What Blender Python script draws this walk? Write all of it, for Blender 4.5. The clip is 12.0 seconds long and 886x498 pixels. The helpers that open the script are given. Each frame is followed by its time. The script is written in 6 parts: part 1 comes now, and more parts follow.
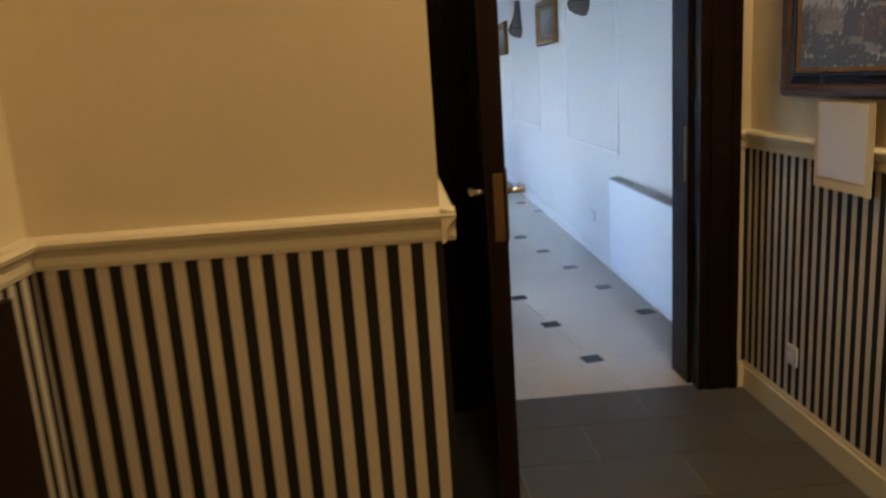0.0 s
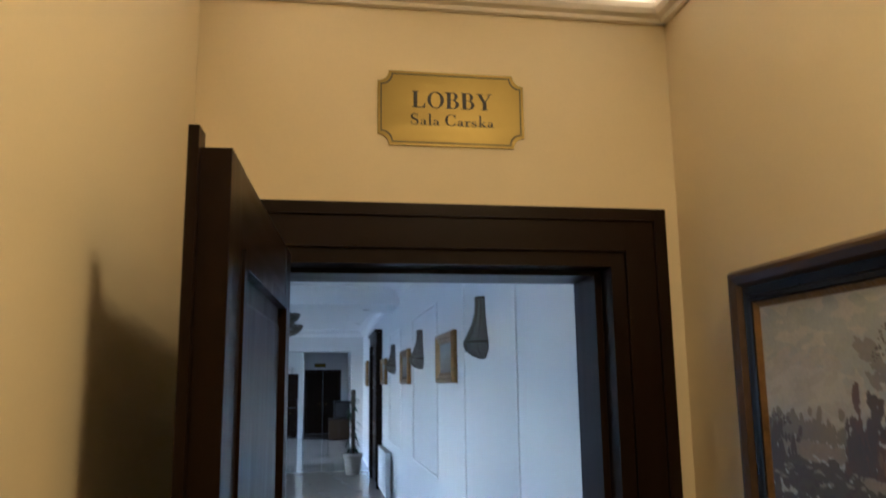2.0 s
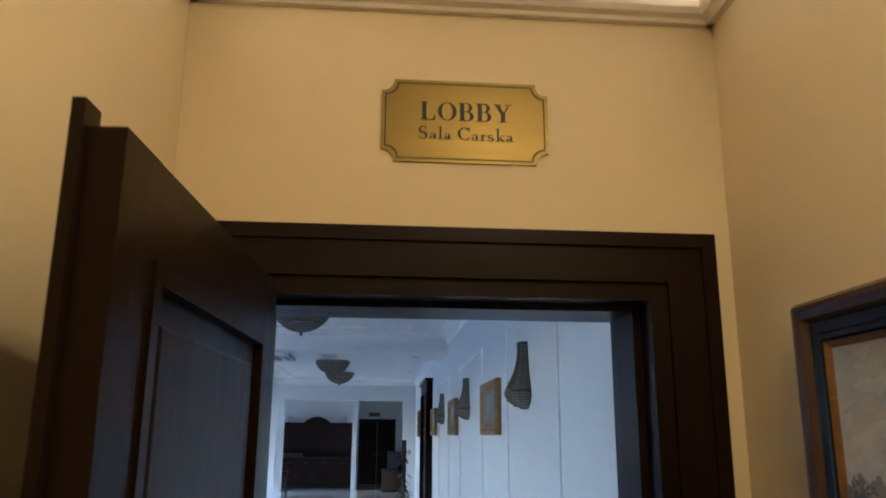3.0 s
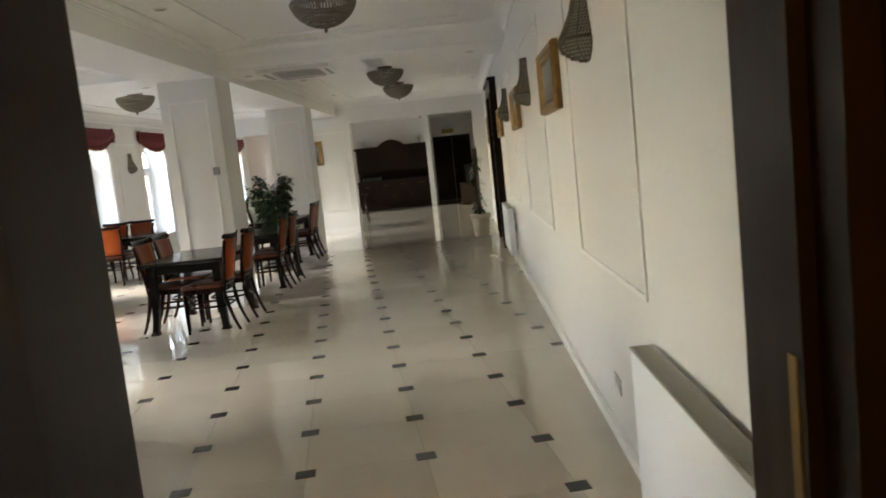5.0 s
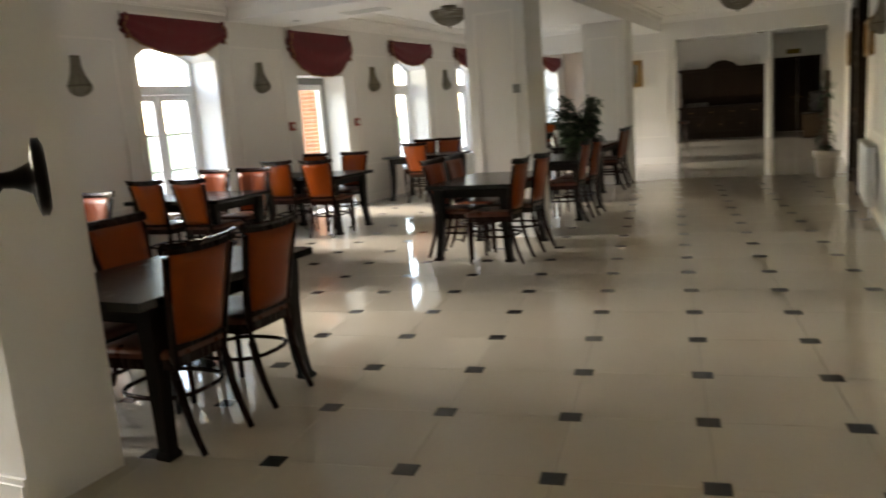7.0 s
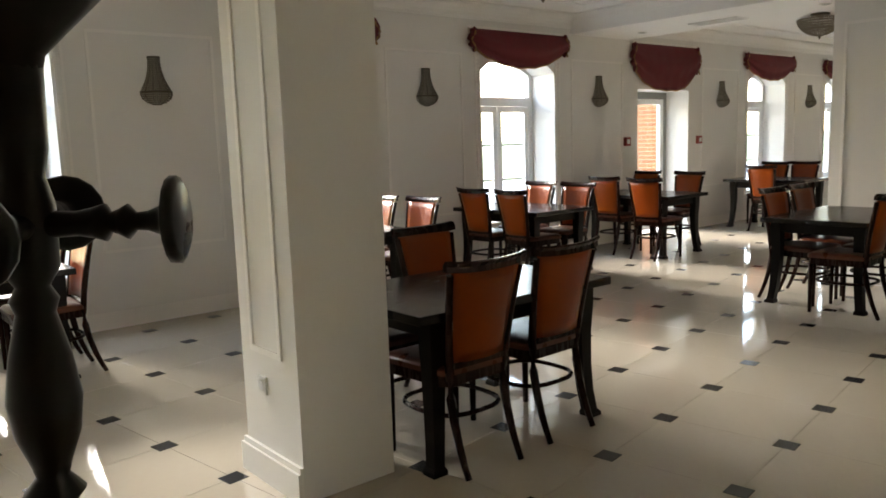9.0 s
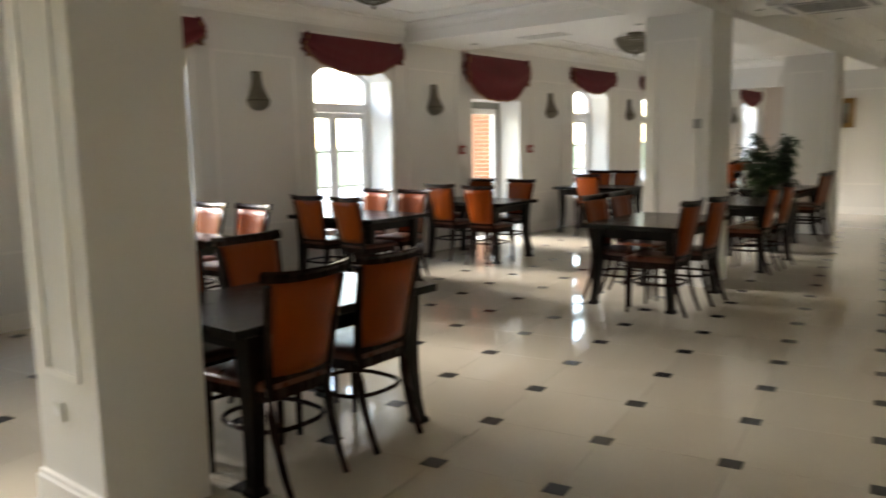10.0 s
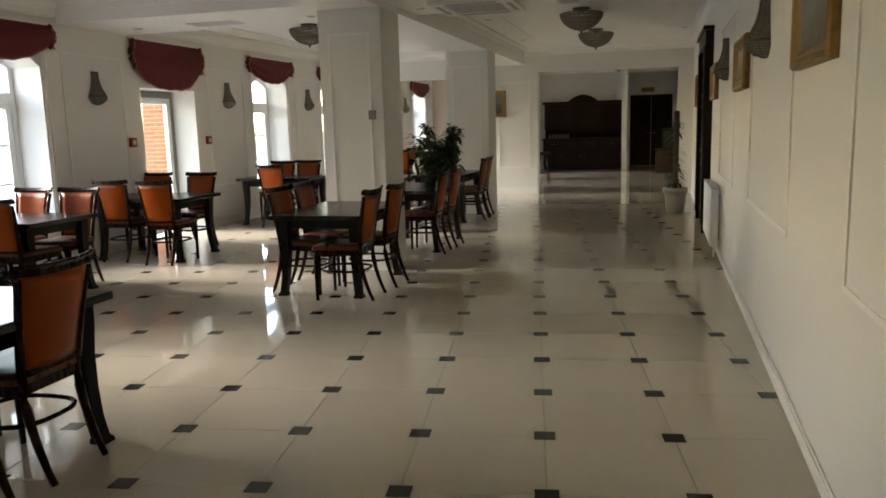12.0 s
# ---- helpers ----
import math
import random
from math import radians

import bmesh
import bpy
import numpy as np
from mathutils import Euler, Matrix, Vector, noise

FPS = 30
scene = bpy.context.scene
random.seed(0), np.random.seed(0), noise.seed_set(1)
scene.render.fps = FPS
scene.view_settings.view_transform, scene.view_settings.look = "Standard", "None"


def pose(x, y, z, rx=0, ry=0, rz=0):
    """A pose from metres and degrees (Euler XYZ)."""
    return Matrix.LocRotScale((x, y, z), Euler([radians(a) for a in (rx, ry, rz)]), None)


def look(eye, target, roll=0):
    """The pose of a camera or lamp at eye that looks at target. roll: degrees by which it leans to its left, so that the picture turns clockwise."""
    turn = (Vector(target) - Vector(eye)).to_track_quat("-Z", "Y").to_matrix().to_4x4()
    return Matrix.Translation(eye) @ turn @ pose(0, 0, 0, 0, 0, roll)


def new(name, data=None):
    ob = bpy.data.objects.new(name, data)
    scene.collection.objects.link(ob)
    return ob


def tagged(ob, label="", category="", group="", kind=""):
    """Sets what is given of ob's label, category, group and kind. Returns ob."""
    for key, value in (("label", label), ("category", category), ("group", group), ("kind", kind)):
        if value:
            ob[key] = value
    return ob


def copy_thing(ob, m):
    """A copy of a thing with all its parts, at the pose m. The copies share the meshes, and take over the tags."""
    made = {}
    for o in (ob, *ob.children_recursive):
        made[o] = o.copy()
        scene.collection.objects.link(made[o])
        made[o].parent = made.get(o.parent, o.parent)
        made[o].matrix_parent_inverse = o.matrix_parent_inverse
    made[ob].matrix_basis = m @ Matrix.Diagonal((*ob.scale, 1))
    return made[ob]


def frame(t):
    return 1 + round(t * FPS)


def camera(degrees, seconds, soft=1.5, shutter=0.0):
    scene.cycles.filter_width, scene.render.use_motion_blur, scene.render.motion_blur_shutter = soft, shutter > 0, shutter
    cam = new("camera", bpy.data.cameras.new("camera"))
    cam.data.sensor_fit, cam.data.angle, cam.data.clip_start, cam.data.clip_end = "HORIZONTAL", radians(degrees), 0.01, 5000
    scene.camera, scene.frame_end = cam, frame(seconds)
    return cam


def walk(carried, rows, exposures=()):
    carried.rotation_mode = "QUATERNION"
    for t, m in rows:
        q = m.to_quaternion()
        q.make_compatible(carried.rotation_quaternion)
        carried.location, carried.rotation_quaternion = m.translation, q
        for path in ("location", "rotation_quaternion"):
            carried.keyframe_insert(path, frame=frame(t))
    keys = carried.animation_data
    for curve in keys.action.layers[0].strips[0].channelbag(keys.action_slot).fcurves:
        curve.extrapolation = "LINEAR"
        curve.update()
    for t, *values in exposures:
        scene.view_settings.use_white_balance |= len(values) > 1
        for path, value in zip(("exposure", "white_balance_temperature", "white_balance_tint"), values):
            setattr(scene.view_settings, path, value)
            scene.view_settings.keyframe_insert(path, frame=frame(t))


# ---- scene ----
cam = camera(60.0, 12.0, soft=1.7, shutter=0.4)
PATH = [
    (0, (0.105, 0.018, 1.441), (0.201, 1.968, 1.007), -3.8),
    (0.5, (0.19, 0.345, 1.516), (0.454, 2.303, 1.203), -1.8),
    (1, (0.297, 0.673, 1.578), (0.668, 2.638, 1.52), -1.5),
    (1.5, (0.377, 0.923, 1.621), (0.827, 2.869, 1.733), -2.3),
    (2, (0.537, 1.094, 1.67), (0.853, 3.038, 2.019), -0.7),
    (2.5, (0.648, 1.193, 1.677), (0.859, 3.13, 2.125), 0.8),
    (2.7, (0.677, 1.249, 1.678), (0.863, 3.182, 2.156), 0.5),
    (4.3, (0.863, 1.97, 1.536), (0.93, 3.968, 1.531), 0.3),
    (4.4, (0.904, 2.009, 1.519), (0.945, 4.006, 1.412), -0.7),
    (4.5, (0.914, 2.045, 1.501), (0.938, 4.04, 1.355), -1.1),
    (5, (0.957, 2.343, 1.457), (0.888, 4.329, 1.226), -6.1),
    (5.5, (1.014, 2.567, 1.425), (0.831, 4.535, 1.121), -6.5),
    (6, (1.101, 2.822, 1.417), (0.684, 4.745, 1.057), -2.9),
    (6.5, (1.068, 3.026, 1.394), (0.486, 4.9, 1.01), -3.1),
    (7, (0.908, 3.303, 1.422), (0.059, 5.079, 1.069), -4.3),
    (7.5, (0.884, 3.529, 1.427), (-0.296, 5.114, 1.116), -4.4),
    (9.5, (0.896, 3.693, 1.459), (-0.639, 4.944, 1.182), -1.7),
    (10, (0.925, 3.76, 1.451), (-0.317, 5.303, 1.18), -1.1),
    (10.5, (0.911, 3.761, 1.461), (-0.031, 5.503, 1.18), -1.2),
    (11, (0.918, 3.753, 1.476), (0.242, 5.612, 1.179), -1.7),
    (11.5, (0.934, 3.742, 1.473), (0.411, 5.647, 1.159), -1.7),
    (12, (0.949, 3.75, 1.474), (0.413, 5.65, 1.156), -1.6),
]
EXPOSURES = [(0.0, 5.6, 4750, 20), (1.0, 5.65, 4750, 20), (1.5, 5.6, 4800, 20), (2.0, 5.4, 4550, 17), (2.7, 5.4, 4550, 17), (4.3, 5.55, 5100, 20), (5.0, 5.5, 7500, 18), (6.0, 5.05, 8000, 18), (7.0, 5.05, 8300, 19), (9.5, 5.1, 8200, 18), (10.5, 5.0, 8300, 18), (12.0, 4.9, 8300, 18)]
walk(cam, [(t, look(eye, target, roll)) for t, eye, target, roll in PATH], EXPOSURES)

# ---- daylight ----
SKY, SUN, COVE = 0.10, 0.48, 0.62
world = bpy.data.worlds.new("sky")
scene.world = world
world.use_nodes = True
wn = world.node_tree.nodes
sky = wn.new("ShaderNodeTexSky")
sky.sky_type = "NISHITA"
sky.sun_disc = False
sky.sun_elevation, sky.sun_rotation = radians(25), radians(266)
sky.air_density, sky.dust_density, sky.ozone_density = 1.0, 0.5, 2.0
world.node_tree.links.new(sky.outputs["Color"], wn["Background"].inputs["Color"])
wn["Background"].inputs["Strength"].default_value = SKY
sun = new("sun", bpy.data.lights.new("sun", "SUN"))
sun.data.energy, sun.data.angle, sun.data.color = SUN, radians(18), (0.80, 0.91, 1.0)
sun.matrix_world = look((-10, -0.70, 4.67), (0, 0, 0))


def area_lamp(name, eye, target, w, h, energy, colour):
    ob = new(name, bpy.data.lights.new(name, "AREA"))
    ob.data.shape, ob.data.size, ob.data.size_y = "RECTANGLE", w, h
    ob.data.energy, ob.data.color = energy, colour
    ob.matrix_world = look(eye, target)
    return ob


# ---- materials ----
def material(name, colour, rough=0.5, metal=0.0, vary=0.12, scale=6.0, fine=60.0, bump=0.05, stretch=(1, 1, 1), island=0.0, spec=0.5, coat=0.0, second=None, rough_vary=0.1):
    """Base colour broken up at two scales, with uneven gloss and fine relief."""
    m = bpy.data.materials.new(name)
    m.use_nodes = True
    n, l = m.node_tree.nodes, m.node_tree.links
    b = n["Principled BSDF"]
    co = n.new("ShaderNodeTexCoord")
    mp = n.new("ShaderNodeMapping")
    mp.inputs["Scale"].default_value = stretch
    l.new(co.outputs["Object"], mp.inputs["Vector"])
    n1 = n.new("ShaderNodeTexNoise")
    n1.inputs["Scale"].default_value, n1.inputs["Detail"].default_value = scale, 4
    n2 = n.new("ShaderNodeTexNoise")
    n2.inputs["Scale"].default_value, n2.inputs["Detail"].default_value = fine, 3
    for q in (n1, n2):
        l.new(mp.outputs["Vector"], q.inputs["Vector"])
    mixed = n.new("ShaderNodeMath")
    mixed.operation = "MULTIPLY_ADD"
    l.new(n2.outputs["Fac"], mixed.inputs[0])
    mixed.inputs[1].default_value = 0.5
    half = n.new("ShaderNodeMath")
    half.operation = "MULTIPLY"
    l.new(n1.outputs["Fac"], half.inputs[0])
    half.inputs[1].default_value = 0.7
    l.new(half.outputs[0], mixed.inputs[2])
    ramp = n.new("ShaderNodeMix")
    ramp.data_type = "RGBA"
    lo = second or tuple(c * (1 - vary) for c in colour)
    hi = colour if second else tuple(min(1, c * (1 + vary)) for c in colour)
    ramp.inputs["A"].default_value, ramp.inputs["B"].default_value = (*lo, 1), (*hi, 1)
    l.new(mixed.outputs[0], ramp.inputs["Factor"])
    out = ramp.outputs["Result"]
    if island:
        info = n.new("ShaderNodeObjectInfo")
        hsv = n.new("ShaderNodeHueSaturation")
        span = n.new("ShaderNodeMapRange")
        span.inputs["To Min"].default_value, span.inputs["To Max"].default_value = 1 - island, 1 + island
        l.new(info.outputs["Random"], span.inputs["Value"])
        l.new(span.outputs["Result"], hsv.inputs["Value"])
        l.new(out, hsv.inputs["Color"])
        out = hsv.outputs["Color"]
    l.new(out, b.inputs["Base Color"])
    rr = n.new("ShaderNodeMapRange")
    rr.inputs["To Min"].default_value, rr.inputs["To Max"].default_value = max(0.02, rough - rough_vary), min(1, rough + rough_vary)
    l.new(n1.outputs["Fac"], rr.inputs["Value"])
    l.new(rr.outputs["Result"], b.inputs["Roughness"])
    b.inputs["Metallic"].default_value = metal
    b.inputs["Specular IOR Level"].default_value = spec
    b.inputs["Coat Weight"].default_value = coat
    b.inputs["Coat Roughness"].default_value = 0.12
    if bump:
        bp = n.new("ShaderNodeBump")
        bp.inputs["Strength"].default_value, bp.inputs["Distance"].default_value = bump, 0.01
        l.new(mixed.outputs[0], bp.inputs["Height"])
        l.new(bp.outputs["Normal"], b.inputs["Normal"])
    return m


def glow(name, colour, strength):
    m = bpy.data.materials.new(name)
    m.use_nodes = True
    b = m.node_tree.nodes["Principled BSDF"]
    b.inputs["Base Color"].default_value = (*colour, 1)
    b.inputs["Emission Color"].default_value = (*colour, 1)
    b.inputs["Emission Strength"].default_value = strength
    return m


def clear_glass(name, tint=(0.97, 0.99, 0.98)):
    m = bpy.data.materials.new(name)
    m.use_nodes = True
    n, l = m.node_tree.nodes, m.node_tree.links
    n.remove(n["Principled BSDF"])
    t, g, f, x = n.new("ShaderNodeBsdfTransparent"), n.new("ShaderNodeBsdfGlossy"), n.new("ShaderNodeLayerWeight"), n.new("ShaderNodeMixShader")
    p = n.new("ShaderNodeMath")
    p.operation = "POWER"
    p.inputs[1].default_value = 4.0
    t.inputs["Color"].default_value = (*tint, 1)
    g.inputs["Roughness"].default_value = 0.02
    f.inputs["Blend"].default_value = 0.35
    l.new(f.outputs["Facing"], p.inputs[0])
    l.new(p.outputs[0], x.inputs[0]), l.new(t.outputs[0], x.inputs[1]), l.new(g.outputs[0], x.inputs[2])
    l.new(x.outputs[0], n["Material Output"].inputs["Surface"])
    return m


def striped(name, axis, pitch, share, light, dark, rough=0.7):
    """Vertical stripes of wallpaper along one axis of the world."""
    m = material(name, light, rough, vary=0.08, scale=5, fine=120, bump=0.04, spec=0.2)
    n, l = m.node_tree.nodes, m.node_tree.links
    b = n["Principled BSDF"]
    old = b.inputs["Base Color"].links[0].from_socket
    co, sep = n.new("ShaderNodeTexCoord"), n.new("ShaderNodeSeparateXYZ")
    l.new(co.outputs["Object"], sep.inputs[0])
    a, fr, lt = n.new("ShaderNodeMath"), n.new("ShaderNodeMath"), n.new("ShaderNodeMath")
    a.operation, fr.operation, lt.operation = "DIVIDE", "FRACT", "LESS_THAN"
    l.new(sep.outputs[axis], a.inputs[0])
    a.inputs[1].default_value = pitch
    l.new(a.outputs[0], fr.inputs[0])
    l.new(fr.outputs[0], lt.inputs[0])
    lt.inputs[1].default_value = share
    mx = n.new("ShaderNodeMix")
    mx.data_type = "RGBA"
    l.new(lt.outputs[0], mx.inputs["Factor"])
    l.new(old, mx.inputs["A"])
    mx.inputs["B"].default_value = (*dark, 1)
    l.new(mx.outputs["Result"], b.inputs["Base Color"])
    return m


M_PLASTER = material("white_plaster", (0.75, 0.735, 0.70), 0.6, vary=0.04, scale=1.5, fine=90, bump=0.03)
M_CEIL = material("ceiling_paint", (0.86, 0.85, 0.82), 0.75, vary=0.03, scale=1.2, fine=80, bump=0.02)
M_CREAM = material("cream_paint", (0.71, 0.60, 0.36), 0.6, vary=0.05, scale=1.3, fine=110, bump=0.04)
M_TRIM = material("cream_gloss_trim", (0.75, 0.66, 0.43), 0.4, vary=0.05, scale=4, fine=60, bump=0.02)
M_WTRIM = material("white_trim", (0.82, 0.80, 0.76), 0.45, vary=0.04, scale=4, fine=60, bump=0.02)
M_STRIPE_X = striped("striped_paper_x", "X", 0.058, 0.5, (0.62, 0.53, 0.37), (0.020, 0.017, 0.012))
M_STRIPE_Y = striped("striped_paper_y", "Y", 0.058, 0.5, (0.62, 0.55, 0.42), (0.018, 0.017, 0.015))
M_DOOR = material("dark_stained_wood", (0.0115, 0.0058, 0.0028), 0.34, vary=0.35, scale=3, fine=40, bump=0.05, stretch=(8, 8, 0.8), spec=0.12)
M_DOORX = material("dark_stained_wood_lying", (0.0115, 0.0058, 0.0028), 0.34, vary=0.35, scale=3, fine=40, bump=0.05, stretch=(0.8, 8, 8), spec=0.12)
M_WENGE = material("wenge_table_wood", (0.009, 0.006, 0.0045), 0.24, vary=0.35, scale=4, fine=50, bump=0.03, stretch=(1, 9, 9), spec=0.28)
M_WENGE_LEG = material("wenge_leg_wood", (0.009, 0.006, 0.0045), 0.35, vary=0.35, scale=4, fine=50, bump=0.03, stretch=(9, 9, 1), spec=0.1)
M_CHAIRWOOD = material("mahogany_chair_wood", (0.017, 0.0050, 0.0028), 0.27, vary=0.3, scale=5, fine=50, bump=0.03, stretch=(6, 6, 1), spec=0.12)
M_LEATHER = material("cognac_leather", (0.24, 0.041, 0.003), 0.33, vary=0.22, scale=7, fine=160, bump=0.10, island=0.14, spec=0.18)
M_SEAT = material("brown_leather", (0.085, 0.022, 0.008), 0.30, vary=0.25, scale=8, fine=160, bump=0.12, island=0.15, spec=0.3)
M_RED = material("burgundy_fabric", (0.12, 0.005, 0.009), 0.7, vary=0.3, scale=9, fine=220, bump=0.12)
M_GOLDTRIM = material("gold_braid", (0.30, 0.16, 0.05), 0.6, vary=0.3, scale=30, fine=200, bump=0.2)
M_TILE = material("cream_porcelain_tile", (0.49, 0.435, 0.35), 0.05, vary=0.05, scale=2.2, fine=30, bump=0.0, island=0.012, rough_vary=0.02)
M_TILE2 = material("black_porcelain_inset", (0.018, 0.018, 0.020), 0.18, vary=0.25, scale=12, fine=80, bump=0.01, rough_vary=0.04)
M_GROUT = material("grey_grout", (0.30, 0.27, 0.22), 0.9, vary=0.15, scale=8, fine=90, bump=0.1)
M_SLATE = material("grey_floor_tile", (0.075, 0.070, 0.058), 0.5, vary=0.18, scale=4, fine=45, bump=0.06, island=0.08)
M_BRASS = material("brushed_brass", (0.20, 0.145, 0.032), 0.42, 1.0, vary=0.12, scale=3, fine=160, bump=0.02, stretch=(1, 1, 14))
M_OLDBRASS = material("aged_brass", (0.22, 0.14, 0.05), 0.45, 1.0, vary=0.35, scale=20, fine=90, bump=0.08)
M_STEEL = material("satin_steel", (0.62, 0.60, 0.56), 0.25, 1.0, vary=0.08, scale=20, fine=120, bump=0.0)
M_INK = material("black_lettering", (0.012, 0.010, 0.008), 0.5, vary=0.1, bump=0.0)
M_BRONZE = material("dark_bronze_wire", (0.12, 0.10, 0.07), 0.4, 0.8, vary=0.3, scale=30, fine=120, bump=0.05)
M_CRYSTAL = material("smoky_crystal_beads", (0.20, 0.175, 0.135), 0.22, 0.0, vary=0.4, scale=40, fine=200, bump=0.3)
M_GILT = material("gilded_frame", (0.19, 0.105, 0.027), 0.42, 0.4, vary=0.75, scale=22, fine=90, bump=0.7)
M_FRAMEWOOD = material("walnut_picture_frame", (0.052, 0.027, 0.011), 0.35, vary=0.35, scale=6, fine=60, bump=0.08, stretch=(1, 3, 6))
M_PVC = material("white_window_frame", (0.80, 0.80, 0.80), 0.35, vary=0.02, scale=6, fine=60, bump=0.0)
M_RAD = material("white_enamel_radiator", (0.84, 0.87, 0.88), 0.5, vary=0.02, scale=3, fine=60, bump=0.0)
M_GRILLE = material("grey_radiator_grille", (0.36, 0.35, 0.30), 0.45, vary=0.1, scale=12, fine=90, bump=0.02)
M_OAK = material("dark_sideboard_oak", (0.022, 0.011, 0.0065), 0.5, vary=0.35, scale=3, fine=50, bump=0.08, stretch=(6, 6, 1), spec=0.10)
M_OAKMID = material("brown_cabinet_oak", (0.045, 0.026, 0.013), 0.5, vary=0.35, scale=3, fine=50, bump=0.08, stretch=(6, 6, 1), spec=0.15)
M_BLACKWOOD = material("black_turned_wood", (0.006, 0.004, 0.003), 0.3, vary=0.3, scale=8, fine=60, bump=0.03, spec=0.2)
M_PLASTIC = material("white_plastic", (0.72, 0.71, 0.67), 0.4, vary=0.03, bump=0.0)
M_GREYPL = material("grey_plastic", (0.22, 0.22, 0.21), 0.4, vary=0.08, bump=0.0)
M_REDPL = material("red_plastic", (0.30, 0.025, 0.015), 0.4, vary=0.08, bump=0.0)
M_POT = material("pale_glazed_pot", (0.38, 0.34, 0.29), 0.35, vary=0.12, scale=9, fine=60, bump=0.05)
M_DARKPOT = material("dark_plant_pot", (0.03, 0.026, 0.022), 0.4, vary=0.2, bump=0.05)
M_LEAF = material("dark_green_leaf", (0.015, 0.044, 0.010), 0.5, vary=0.4, scale=9, fine=60, bump=0.05, island=0.2)
M_STEM = material("brown_stem", (0.06, 0.04, 0.02), 0.8, vary=0.3, scale=20, bump=0.3)
M_SOIL = material("potting_soil", (0.03, 0.02, 0.013), 0.95, vary=0.4, scale=40, bump=0.6)
M_PAPER = material("white_paper", (0.74, 0.74, 0.74), 0.18, vary=0.03, bump=0.02)
M_BRICK = material("orange_brick", (0.20, 0.070, 0.028), 0.85, vary=0.25, scale=14, fine=90, bump=0.3, island=0.2)
M_MORTAR = material("pale_mortar", (0.34, 0.28, 0.22), 0.95, vary=0.12, scale=20, bump=0.3)
M_GRASS = material("lawn", (0.12, 0.15, 0.055), 0.9, vary=0.4, scale=3, fine=60, bump=0.5)
M_TREELEAF = material("tree_leaf", (0.08, 0.17, 0.03), 0.6, vary=0.5, scale=2, fine=20, bump=0.1)
M_BARK = material("bark", (0.10, 0.07, 0.05), 0.9, vary=0.4, scale=12, bump=0.5)
M_PAVING = material("terrace_paving", (0.40, 0.385, 0.36), 0.9, vary=0.15, scale=4, bump=0.2)
M_GLASS = clear_glass("window_glass")
M_COVE = glow("warm_cove_light", (1.0, 0.74, 0.40), COVE)
M_SPOT = material("lamp_off_lens", (0.5, 0.5, 0.48), 0.2, vary=0.03, bump=0.0)
M_FROST = material("grey_glass", (0.22, 0.22, 0.21), 0.15, vary=0.1, bump=0.0)
M_COVEPAINT = material("white_cove_paint", (0.80, 0.74, 0.64), 0.5, vary=0.04, scale=2, fine=60, bump=0.02)
M_PINK = material("pale_pink_plaster", (0.66, 0.56, 0.49), 0.65, vary=0.04, scale=1.5, fine=90, bump=0.03)


# ---- mesh helpers ----
def box(bm, x0, x1, y0, y1, z0, z1, bevel=0.0):
    vs = [bm.verts.new(p) for p in ((x0, y0, z0), (x1, y0, z0), (x1, y1, z0), (x0, y1, z0), (x0, y0, z1), (x1, y0, z1), (x1, y1, z1), (x0, y1, z1))]
    fs = [bm.faces.new([vs[i] for i in q]) for q in ((3, 2, 1, 0), (4, 5, 6, 7), (0, 1, 5, 4), (1, 2, 6, 5), (2, 3, 7, 6), (3, 0, 4, 7))]
    if bevel:
        edges = {e for f in fs for e in f.edges}
        bmesh.ops.bevel(bm, geom=list(edges), offset=bevel, segments=2, affect="EDGES", profile=0.6)
    return bm


def boxed(*args, **kw):
    return box(bmesh.new(), *args, **kw)


def prism(bm, outline, m, depth):
    """An outline in the local x and z of the pose m, pushed along its local y by depth."""
    a = [bm.verts.new(m @ Vector((x, 0, z))) for x, z in outline]
    b = [bm.verts.new(m @ Vector((x, depth, z))) for x, z in outline]
    bm.faces.new(a)
    bm.faces.new(b[::-1])
    k = len(a)
    for i in range(k):
        bm.faces.new((a[i], b[i], b[(i + 1) % k], a[(i + 1) % k]))
    bmesh.ops.recalc_face_normals(bm, faces=bm.faces[:])
    return bm


def lathe(bm, profile, segments=16, at=(0, 0, 0), turn=None):
    """A turned shape from (radius, height) pairs, closed at both ends."""
    m = Matrix.Translation(at) @ (turn or Matrix())
    rings = []
    for r, z in profile:
        rings.append([bm.verts.new(m @ Vector((max(r, 0.0004) * math.cos(2 * math.pi * i / segments), max(r, 0.0004) * math.sin(2 * math.pi * i / segments), z))) for i in range(segments)])
    for a, b in zip(rings, rings[1:]):
        for i in range(segments):
            f = bm.faces.new((a[i], a[(i + 1) % segments], b[(i + 1) % segments], b[i]))
            f.smooth = True
    bm.faces.new(rings[0][::-1])
    bm.faces.new(rings[-1])
    return bm


